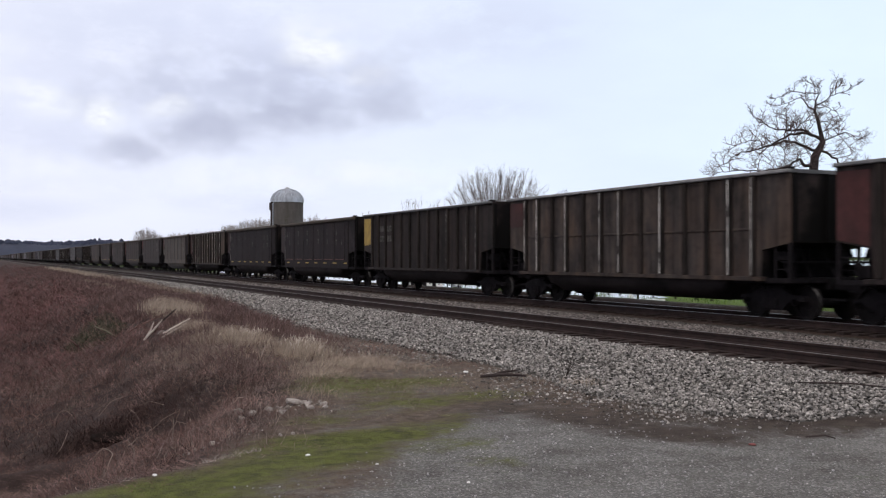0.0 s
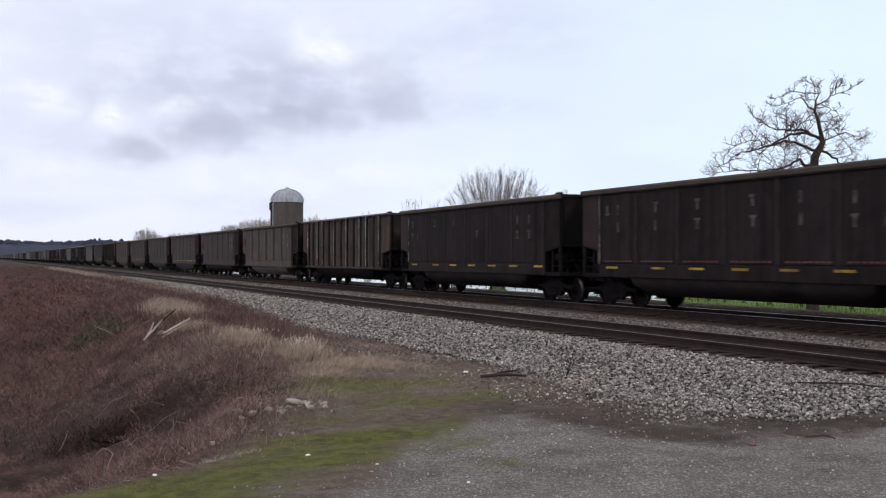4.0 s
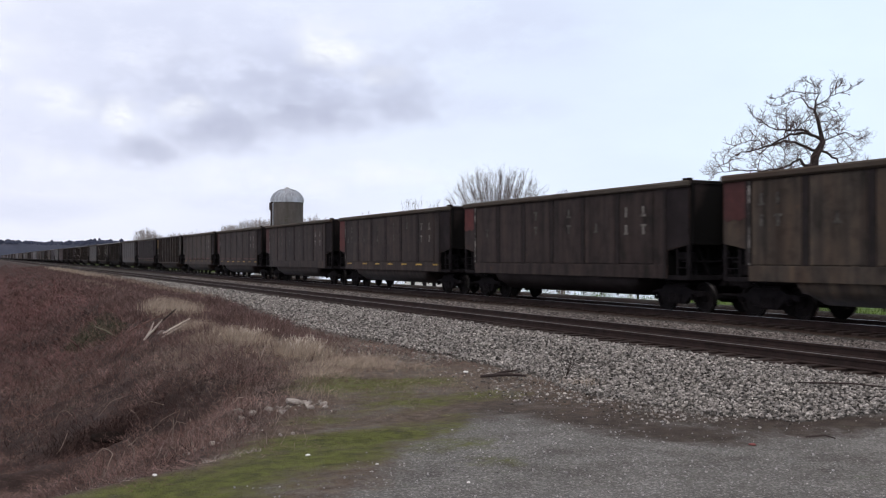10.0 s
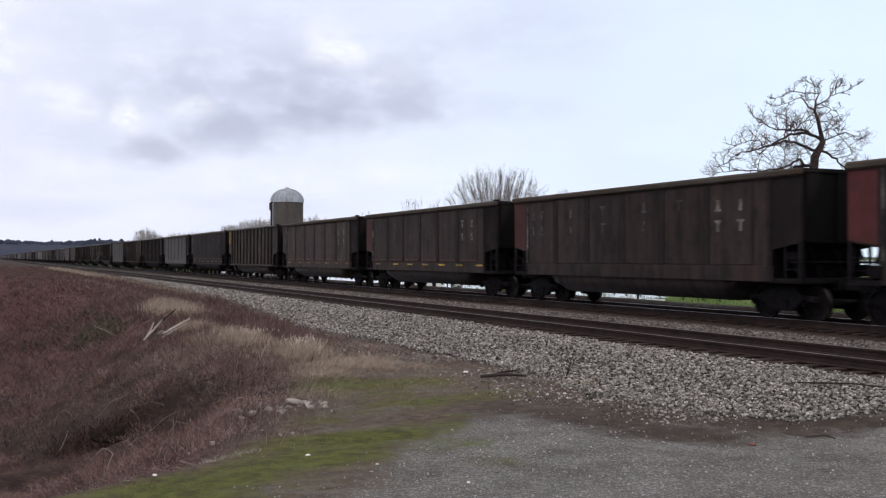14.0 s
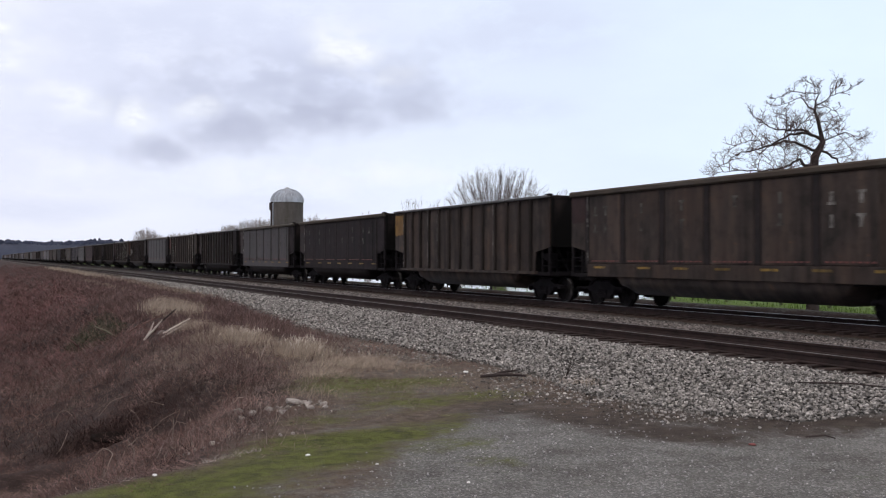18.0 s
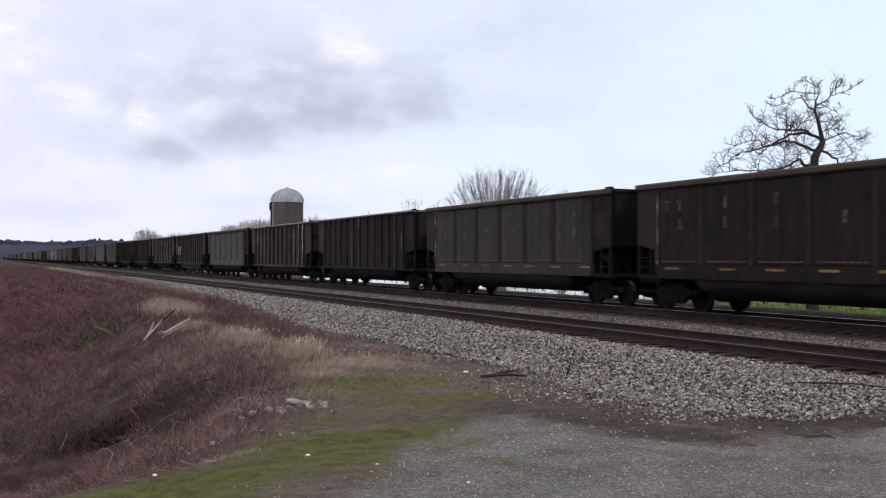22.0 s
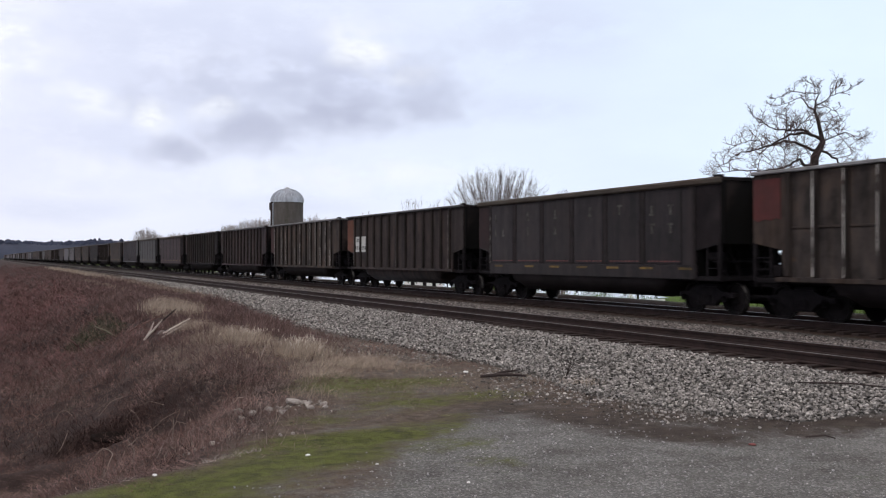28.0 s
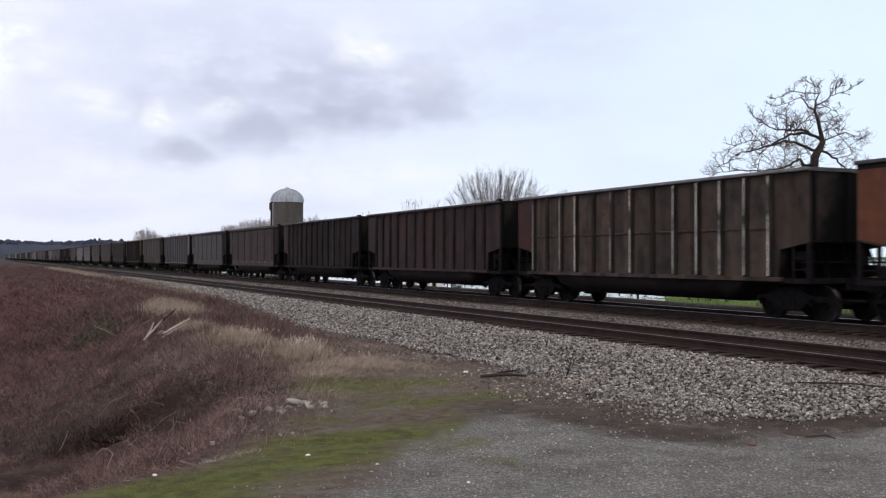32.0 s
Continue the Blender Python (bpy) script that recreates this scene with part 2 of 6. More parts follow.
DIMSTRAW = surface("weathered_grey_straw", [(0.3, (0.15, 0.115, 0.098)), (0.7, (0.31, 0.25, 0.215))], 1.5, 0.85, 0.0, island=0.45)
# Near-black colour that stands for the shade inside the burrow.
BURROWSHADE = dull(surface("burrow_shade_black", [(0.3, (0.006, 0.0045, 0.0042)), (0.7, (0.018, 0.012, 0.0105))], 5, 0.95, 0.5), 0.05)
SHOOT = surface("weathered_bramble_shoot", [(0.3, (0.14, 0.108, 0.092)), (0.7, (0.27, 0.215, 0.185))], 4, 0.85, 0.1, random_tint=0.4)
STRAW = surface("dry_straw_grass", [(0.3, (0.25, 0.20, 0.158)), (0.7, (0.47, 0.39, 0.315))], 1.5, 0.85, 0.0, island=0.35)
FIELDGREEN = surface("rank_green_weed", [(0.3, (0.048, 0.092, 0.016)), (0.7, (0.120, 0.195, 0.036))], 2, 0.8, 0.0, island=0.5)
GRASS = surface("mossy_green_grass", [(0.3, (0.050, 0.060, 0.018)), (0.7, (0.115, 0.13, 0.040))], 2, 0.85, 0.0, island=0.4)
DRIFT = surface("bleached_dead_wood", [(0.3, (0.36, 0.31, 0.27)), (0.7, (0.56, 0.50, 0.45))], 6, 0.8, 0.3, stretch=(1, 1, 1))
BARK = surface("dark_wet_bark", [(0.3, (0.020, 0.0145, 0.0145)), (0.7, (0.055, 0.041, 0.039))], 6, 0.9, 0.5)
TWIG = surface("reddish_brown_twig", [(0.3, (0.075, 0.050, 0.052)), (0.7, (0.13, 0.092, 0.094))], 2, 0.9, 0.0)
PALETWIG = surface("grey_brown_twig", [(0.3, (0.11, 0.088, 0.084)), (0.7, (0.19, 0.158, 0.15))], 2, 0.9, 0.0)
# Far twigs carry the haze of distance in their pale grey.
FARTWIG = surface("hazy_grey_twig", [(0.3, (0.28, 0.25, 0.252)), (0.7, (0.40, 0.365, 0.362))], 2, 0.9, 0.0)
CONCRETE = surface("stained_concrete_stave", [(0.3, (0.0808, 0.0722, 0.0682)), (0.7, (0.1568, 0.1425, 0.1386))], 0.9, 0.9, 0.3, stretch=(1, 1, 0.3), wear=(0.0665, 0.0608, 0.0506), wear_scale=0.55, random_tint=0.08)
DOME = surface("galvanised_dome_sheet", [(0.3, (0.34, 0.375, 0.43)), (0.7, (0.52, 0.57, 0.65))], 0.8, 0.5, 0.1, stretch=(1.6, 1.6, 0.3), wear=(0.26, 0.275, 0.31), wear_scale=0.7)
WHITEWALL = surface("white_painted_boards", [(0.3, (0.74, 0.74, 0.73)), (0.7, (0.82, 0.82, 0.81))], 1.0, 0.7, 0.1)
ROOFTIN = surface("grey_tin_roof", [(0.3, (0.25, 0.25, 0.26)), (0.7, (0.36, 0.36, 0.37))], 0.7, 0.5, 0.1, metal=0.3)
EVERGREEN = surface("dark_green_needles", [(0.3, (0.026, 0.029, 0.017)), (0.7, (0.066, 0.070, 0.040))], 2, 0.85, 0.0, island=0.4)
# Blue of distance haze is mixed into the woods' own colour.
WOODS = surface("haze_blue_woods", [(0.35, (0.030, 0.037, 0.064)), (0.7, (0.044, 0.053, 0.084))], 0.02, 0.95, 0.0, detail=10)

# ---- mesh helpers ----
CACHE = {}


def mesh_np(name, verts, faces, material, smooth=False):
    """A mesh from arrays of corners and of triangles or quads."""
    verts, faces = np.asarray(verts, np.float32), np.asarray(faces, np.int32)
    me = bpy.data.meshes.new(name)
    n, k = faces.shape
    me.vertices.add(len(verts))
    me.vertices.foreach_set("co", verts.ravel())
    me.loops.add(n * k)
    me.loops.foreach_set("vertex_index", faces.ravel())
    me.polygons.add(n)
    me.polygons.foreach_set("loop_start", np.arange(0, n * k, k, dtype=np.int32))
    me.polygons.foreach_set("use_smooth", np.full(n, smooth))
    me.update(calc_edges=True)
    if material:
        me.materials.append(material)
    return me


def finish(name, bm, material, smooth=False):
    me = bpy.data.meshes.new(name)
    bm.normal_update()
    bm.to_mesh(me)
    bm.free()
    if smooth:
        me.polygons.foreach_set("use_smooth", [True] * len(me.polygons))
    me.materials.append(material)
    return me


def part(name, bm, material, parent, label="", at=None, smooth=False):
    """Links a bmesh, or a mesh made before, as one mesh object under its thing."""
    me = bm if isinstance(bm, bpy.types.Mesh) else finish(name, bm, material, smooth)
    ob = new(name, me)
    ob.parent = parent
    if at is not None:
        ob.matrix_basis = at
    return tagged(ob, label)


def cached(key, maker, material):
    """One mesh for alike parts of one material."""
    full = (key, material.name)
    if full not in CACHE:
        CACHE[full] = finish(key, maker(), material)
    return CACHE[full]


def box(bm, x0, x1, y0, y1, z0, z1, bevel=0.0):
    r = bmesh.ops.create_cube(bm, size=1.0)
    bmesh.ops.transform(bm, matrix=Matrix.Translation(((x0 + x1) / 2, (y0 + y1) / 2, (z0 + z1) / 2)) @
                        Matrix.Diagonal((x1 - x0, y1 - y0, z1 - z0, 1)), verts=r["verts"])
    if bevel:
        es = {e for v in r["verts"] for e in v.link_edges}
        bmesh.ops.bevel(bm, geom=list(es), offset=bevel, segments=1, affect="EDGES")
    return bm


def boxes(*dims, bevel=0.0):
    bm = bmesh.new()
    for d in dims:
        box(bm, *d, bevel=bevel)
    return bm


def prism(outline, x0, x1, axis="x"):
    """An outline of (a, b) pairs drawn out along an axis: x takes (y, z), y takes (x, z)."""
    bm = bmesh.new()
    put = (lambda a, b, c: (c, a, b)) if axis == "x" else (lambda a, b, c: (a, c, b))
    first = [bm.verts.new(put(a, b, x0)) for a, b in outline]
    last = [bm.verts.new(put(a, b, x1)) for a, b in outline]
    n = len(outline)
    bm.faces.new(first)
    bm.faces.new(last[::-1])
    for i in range(n):
        bm.faces.new((first[i], last[i], last[(i + 1) % n], first[(i + 1) % n]))
    bmesh.ops.recalc_face_normals(bm, faces=bm.faces)
    return bm


def lathe(profile, steps, axis="z"):
    """A turned form from (radius, height) pairs."""
    bm = bmesh.new()
    rings = []
    for r, h in profile:
        ring = []
        for i in range(steps):
            a = 2 * math.pi * i / steps
            c, s = r * math.cos(a), r * math.sin(a)
            ring.append(bm.verts.new((c, s, h) if axis == "z" else (h, c, s)))
        rings.append(ring)
    for lo, hi in zip(rings, rings[1:]):
        for i in range(steps):
            bm.faces.new((lo[i], lo[(i + 1) % steps], hi[(i + 1) % steps], hi[i]))
    bm.faces.new(rings[0][::-1])
    bm.faces.new(rings[-1])
    bmesh.ops.recalc_face_normals(bm, faces=bm.faces)
    return bm


# ---- ground ----
rng = np.random.default_rng(7)


def step01(a, b, v):
    t = np.clip((v - a) / (b - a), 0, 1)
    return t * t * (3 - 2 * t)


def bank_edge(y):
    """Where the level verge ends and the bank falls to the field."""
    return np.interp(y, [-60, 0, 6, 9, 10.5, 13.2, 17.7, 23, 36, 60, 160, 400], [-9, -5, -2.2, 0.4, 2.8, 4.3, 5.9, 6.0, 6.7, 7.3, 9.0, 9.3])


def weed_line(y):
    """Where the red weeds along the far verge meet the ballast."""
    return np.interp(y, [18, 23, 28, 36, 46, 72, 110, 400], [8.0, 8.3, 8.3, 9.2, 10.2, 10.8, 11.1, 11.2])


def ballast_edge(y):
    """Foot of the ballast shoulder."""
    return np.interp(y, [5, 8.4, 9.0, 9.4, 10.4, 11.7, 12.6, 14.0, 16.6, 20, 28, 36, 46, 72, 110], [12.0, 11.2, 10.4, 9.5, 8.8, 8.45, 8.4, 8.7, 8.9, 8.7, 8.5, 9.3, 10.2, 10.8, 11.1])


def lattice(x, y, seed):
    """Smooth irregular blobs, one to a unit square, from -1 to 1."""
    i, j = np.floor(x).astype(np.int64), np.floor(y).astype(np.int64)
    u, v = x - i, y - j
    u, v = u * u * (3 - 2 * u), v * v * (3 - 2 * v)

    def corner(p, q):
        k = (p * 374761393 + q * 668265263 + seed * 974634533) & 0x7fffffff
        k = ((k ^ (k >> 13)) * 1274126177) & 0x7fffffff
        return ((k ^ (k >> 16)) & 0xffff) / 32767.5 - 1

    near = corner(i, j) * (1 - u) + corner(i + 1, j) * u
    return near * (1 - v) + (corner(i, j + 1) * (1 - u) + corner(i + 1, j + 1) * u) * v


def wave(x, y, s, seed):
    """Uneven lumps at three scales."""
    c, d = math.cos(seed * 1.7), math.sin(seed * 1.7)
    p, q = (x * c + y * d) * s * 0.34, (y * c - x * d) * s * 0.34
    return 0.62 * lattice(p, q, seed) + 0.34 * lattice(p * 2.1 + 7.3, q * 2.1, seed + 101) + 0.18 * lattice(p * 4.3, q * 4.3 + 3.1, seed + 202)


def height(x, y):
    z = 0.015 * wave(x, y, 1.1, 1) + 0.02 * wave(x, y, 0.35, 2)
    bed = step01(9.0, 11.5, x) * (1 - step01(22.6, 25.0, x))
    z = z + 0.22 * bed - 0.55 * step01(23.0, 25.8, x)
    z = z + 0.29 * step01(21.4, 22.2, x) * (1 - step01(22.7, 23.6, x))
    z = z - 1.1 * np.exp(-(((x - 2.25) / 0.5) ** 2 + ((y - 20.2) / 0.42) ** 2))
    fall = step01(0.0, 5.5, bank_edge(y) - x)
    return z - 1.9 * fall + np.sqrt(fall) * (0.15 * wave(x, y, 1.0, 5) + 0.12 * wave(x, y, 2.7, 7) + 0.05 * wave(x, y, 5.5, 9) * (y < 60))


def build_ground():
    def spread(near0, near1, d, far0, far1):
        mid = np.arange(near0, near1 + d / 2, d)
        hi, lo = [near1], [near0]
        k = d
        while hi[-1] < far1:
            k *= 1.18
            hi.append(hi[-1] + k)
        k = d
        while lo[-1] > far0:
            k *= 1.25
            lo.append(lo[-1] - k)
        return np.concatenate([lo[:0:-1], mid, hi[1:]])

    xs, ys = spread(-4, 26, 0.2, -3500, 3500), spread(4, 46, 0.2, -3000, 4200)
    gx, gy = np.meshgrid(xs, ys)
    x, y = gx.ravel(), gy.ravel()
    verts = np.stack([x, y, height(x, y)], 1)
    w, h = len(xs), len(ys)
    i = (np.arange(h - 1)[:, None] * w + np.arange(w - 1)).ravel()
    me = mesh_np("ground", verts, np.stack([i, i + 1, i + w + 1, i + w], 1), None, True)
    edge = bank_edge(y) - x
    bits = 0.5 * wave(x, y, 2.3, 4) + 0.35 * wave(x, y, 6.1, 8)
    def patch(cx, cy, rx, ry, turn=0.0):
        """1 in the middle of an oval, falling to 0 at twice its size."""
        c, s = math.cos(turn), math.sin(turn)
        dx, dy = (x - cx) * c + (y - cy) * s, (y - cy) * c - (x - cx) * s
        return np.clip(1.5 - np.hypot(dx / rx, dy / ry), 0, 1)

    mottle = 0.45 * wave(x, y, 3.7, 14) + 0.35 * wave(x, y, 9.0, 17)
    moss = np.maximum.reduce([0.85 * patch(1.3, 8.75, 1.8, 0.75, 0.45), 1.0 * patch(3.75, 10.75, 1.15, 0.48, 0.12), 0.8 * patch(3.0, 9.85, 1.2, 0.55, 0.45), 0.75 * patch(3.9, 12.1, 0.5, 0.4), 0.7 * patch(2.9, 10.5, 0.5, 0.35, 0.5),
                              0.78 * patch(5.6, 15.3, 1.0, 1.5, 0.3), 0.74 * patch(6.6, 15.2, 0.8, 0.8), 0.70 * patch(5.5, 13.0, 0.8, 0.45), 0.55 * patch(6.7, 13.4, 0.8, 0.5), 0.58 * patch(4.9, 11.0, 0.7, 0.5), 0.5 * patch(4.6, 12.6, 0.5, 0.5), 0.5 * patch(5.9, 11.8, 0.35, 0.3), 0.5 * patch(4.85, 9.0, 0.4, 0.3), 0.42 * patch(4.7, 10.0, 0.6, 0.4)])
    moss = np.clip(moss + (moss > 0.02) * 0.75 * mottle, 0, 1)
    soil = step01(-1.1, 0.0, edge + 0.5 * bits)
    far = step01(-1.6, 1.6, y - 11.6 + 0.42 * np.abs(x - 5.6) + 1.5 * bits)
    soil = np.maximum(soil, (0.42 + 0.40 * step01(12.4, 14.5, y + bits) + 0.4 * mottle) * far * step01(-0.3, 0.4, 9.2 - x))
    soil = np.maximum(soil, (0.75 + 0.35 * mottle) * step01(-0.7, 0.7, 3.3 + 0.85 * (y - 8.7) - x + 0.8 * bits) * step01(-0.3, 0.4, 9.2 - x))
    band = np.clip(1.7 - np.abs(x - ballast_edge(y) + 0.5 - 0.3 * bits) / 0.55, 0, 1.2) * step01(5.5, 8.0, y) * (1 - step01(12.5, 15, y))
    damp = np.maximum.reduce([band, 1.0 * patch(7.5, 9.4, 0.7, 0.9, 0.2), 1.1 * patch(7.2, 10.9, 0.7, 1.1, 0.1), 1.0 * patch(8.7, 8.9, 0.9, 0.4, -0.2), 1.0 * patch(6.6, 12.4, 1.3, 0.8, 0.7),
                              0.75 * patch(5.2, 11.8, 1.3, 0.5, -0.25), 0.7 * patch(8.4, 15.2, 0.5, 3.5), 0.8 * patch(4.3, 11.75, 0.35, 0.25), 0.85 * patch(3.1, 11.5, 0.45, 0.4)])
    damp = np.clip(damp + (damp > 0.02) * 0.8 * mottle, 0, 1.2)
    stone = step01(-0.25, 0.35, np.minimum(x - ballast_edge(y) - 0.05, 25.0 - x) + 0.3 * bits)
    green = step01(24.2, 25.6, x)
    # Humus kept extra dark, painting in the shade under the brush.
    shaded_humus = np.maximum(step01(0.2, 1.2, edge + 0.4 * bits), step01(-0.4, 0.4, weed_line(y) - x + 0.4 * bits) * step01(22, 32, y))
    rust = np.maximum(1 - step01(1.5, 2.2, np.abs(x - 20.27) + 0.3 * bits), 0.9 - 0.9 * step01(1.3, 1.6, np.abs(x - 13.7) + 0.2 * bits))
    for key, v in (("moss", moss), ("soil", soil), ("damp", damp), ("stone", stone), ("green", green), ("shaded_humus", shaded_humus), ("rust", rust)):
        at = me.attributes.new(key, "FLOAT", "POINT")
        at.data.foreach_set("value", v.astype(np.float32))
    me.materials.append(ground_material())
    return tagged(new("ground", me), "gravel lot with moss, weedy bank, ballast bed and green field", "ground", kind="structure")


def ground_material():
    m = bpy.data.materials.new("gravel_moss_soil_ballast")
    m.use_nodes = True
    ns, ls = m.node_tree.nodes, m.node_tree.links
    bsdf = ns["Principled BSDF"]
    co = ns.new("ShaderNodeTexCoord")

    def noise_ramp(scale, stops, detail=8.0):
        n = node(ns, "ShaderNodeTexNoise", Scale=scale, Detail=detail, Roughness=0.65)
        ls.new(co.outputs["Object"], n.inputs["Vector"])
        r = ramp(ns, stops)
        ls.new(n.outputs[0], r.inputs[0])
        return r.outputs[0]

    def speckle(scale, stops):
        v = node(ns, "ShaderNodeTexVoronoi", Scale=scale)
        ls.new(co.outputs["Object"], v.inputs["Vector"])
        r = ramp(ns, stops)
        ls.new(v.outputs["Color"], r.inputs[0])
        return r.outputs[0], v.outputs["Distance"]

    def over(base, top, key, noise_scale):
        a = ns.new("ShaderNodeAttribute")
        a.attribute_name = key
        n = node(ns, "ShaderNodeTexNoise", Scale=noise_scale, Detail=6.0, Roughness=0.7)
        ls.new(co.outputs["Object"], n.inputs["Vector"])
        s = ns.new("ShaderNodeMath")
        s.operation = "MULTIPLY_ADD"
        s.inputs[1].default_value, s.inputs[2].default_value = 1.5, -0.75
        ls.new(n.outputs[0], s.inputs[0])
        p = ns.new("ShaderNodeMath")
        p.operation = "ADD"
        ls.new(s.outputs[0], p.inputs[0])
        ls.new(a.outputs["Fac"], p.inputs[1])
        r = ramp(ns, [(0.18, (0, 0, 0)), (0.86, (1, 1, 1))])
        ls.new(p.outputs[0], r.inputs[0])
        mx = ns.new("ShaderNodeMixRGB")
        ls.new(r.outputs[0], mx.inputs[0])
        ls.new(base, mx.inputs[1])
        ls.new(top, mx.inputs[2])
        return mx.outputs[0]

    grit, cells = speckle(52, [(0.2, (0.100, 0.100, 0.098)), (0.6, (0.146, 0.146, 0.142)), (0.92, (0.28, 0.28, 0.275))])
    broad = noise_ramp(1.3, [(0.33, (0.60, 0.585, 0.575)), (0.5, (0.92, 0.915, 0.915)), (0.68, (1.18, 1.185, 1.195))])
    lot = ns.new("ShaderNodeMixRGB")
    lot.blend_type, lot.inputs[0].default_value = "MULTIPLY", 1.0
    ls.new(grit, lot.inputs[1])
    ls.new(broad, lot.inputs[2])
    # Ballast bed darkened so the gaps between loose stones read as shade.
    rock, rock_cells = speckle(17, [(0.1, (0.018, 0.016, 0.015)), (0.5, (0.050, 0.046, 0.042)), (0.9, (0.14, 0.132, 0.125))])
    colour = over(lot.outputs[0], noise_ramp(5, [(0.3, (0.028, 0.022, 0.0195)), (0.7, (0.072, 0.058, 0.050))]), "damp", 4.5)
    colour = over(colour, noise_ramp(5, [(0.3, (0.044, 0.033, 0.027)), (0.52, (0.098, 0.075, 0.060)), (0.75, (0.185, 0.146, 0.110))]), "soil", 4.0)
    colour = over(colour, noise_ramp(4.5, [(0.3, (0.030, 0.030, 0.013)), (0.44, (0.064, 0.071, 0.020)), (0.58, (0.098, 0.116, 0.026)), (0.74, (0.110, 0.092, 0.045))]), "moss", 5.0)
    colour = over(colour, noise_ramp(3.5, [(0.3, (0.017, 0.0108, 0.0098)), (0.7, (0.056, 0.036, 0.032))]), "shaded_humus", 2.5)
    colour = over(colour, rock, "stone", 2.5)
    colour = over(colour, noise_ramp(9, [(0.3, (0.021, 0.0125, 0.0097)), (0.7, (0.056, 0.034, 0.026))]), "rust", 4.0)
    colour = over(colour, noise_ramp(0.8, [(0.3, (0.048, 0.088, 0.018)), (0.7, (0.105, 0.160, 0.034))]), "green", 1.5)
    ls.new(colour, bsdf.inputs["Base Color"])
    bsdf.inputs["Roughness"].default_value = 0.92
    bsdf.inputs["Specular IOR Level"].default_value = 0.2
    fine = node(ns, "ShaderNodeTexNoise", Scale=40.0, Detail=6.0, Roughness=0.7)
    ls.new(co.outputs["Object"], fine.inputs["Vector"])
    add = ns.new("ShaderNodeMath")
    ls.new(fine.outputs[0], add.inputs[0])
    ls.new(cells, add.inputs[1])
    bp = node(ns, "ShaderNodeBump", Strength=0.6, Distance=0.02)
    ls.new(add.outputs[0], bp.inputs["Height"])
    ls.new(bp.outputs[0], bsdf.inputs["Normal"])
    return m


build_ground()



def build_water():
    """Rain water standing on the low field beyond the tracks."""
    m = bpy.data.materials.new("standing_rain_water")
    m.use_nodes = True
    ns, ls = m.node_tree.nodes, m.node_tree.links
    bsdf = ns["Principled BSDF"]
    bsdf.inputs["Base Color"].default_value = (0.16, 0.15, 0.13, 1)
    bsdf.inputs["Roughness"].default_value = 0.06
    bsdf.inputs["IOR"].default_value = 1.33
    co = ns.new("ShaderNodeTexCoord")
    rip = node(ns, "ShaderNodeTexNoise", Scale=3.0, Detail=4.0)
    ls.new(co.outputs["Object"], rip.inputs["Vector"])
    bp = node(ns, "ShaderNodeBump", Strength=0.04, Distance=0.02)
    ls.new(rip.outputs[0], bp.inputs["Height"])
    ls.new(bp.outputs[0], bsdf.inputs["Normal"])
    near = ((27.5, 62), (29, 52), (36, 48.5), (42.5, 55), (52, 67.5), (66, 88), (78, 120), (80, 160), (66, 195), (44, 190), (31, 150), (27.5, 100))
    far = ((108, 112), (170, 104), (300, 150), (470, 230), (700, 420), (620, 600), (420, 470), (250, 310), (140, 180))
    for bends, label in ((near, "shallow flood water standing on the farm field, mirroring the sky"), (far, "far flood water lying across the fields")):
        bm = bmesh.new()
        shore = [Vector((x, y, -0.50)) for x, y in bends]
        ring = []
        for i in range(len(shore)):
            p0, p1, p2, p3 = (shore[(i + d) % len(shore)] for d in (-1, 0, 1, 2))
            for k in range(8):
                u = k / 8
                c = 0.5 * (2 * p1 + (p2 - p0) * u + (2 * p0 - 5 * p1 + 4 * p2 - p3) * u * u + (3 * p1 - p0 - 3 * p2 + p3) * u ** 3)
                ring.append(bm.verts.new(c + Vector((0.5 * math.sin(i * 8 + k * 1.9), 0.5 * math.cos(i * 5 + k * 2.3), 0))))
        bm.faces.new(ring)
        tagged(new("water", finish("water", bm, m)), label, "water", kind="structure")


build_water()

# ---- the two tracks ----
RAIL_Z, NEAR_X, FAR_X, GAUGE = 0.459, 13.70, 20.27, 1.435


def rail_profile():
    half = [(0.070, 0.0), (0.070, 0.012), (0.014, 0.030), (0.009, 0.125), (0.036, 0.135), (0.036, 0.168), (0.028, 0.175)]
    return [(-a, b) for a, b in half] + [(a, b) for a, b in half[::-1]]


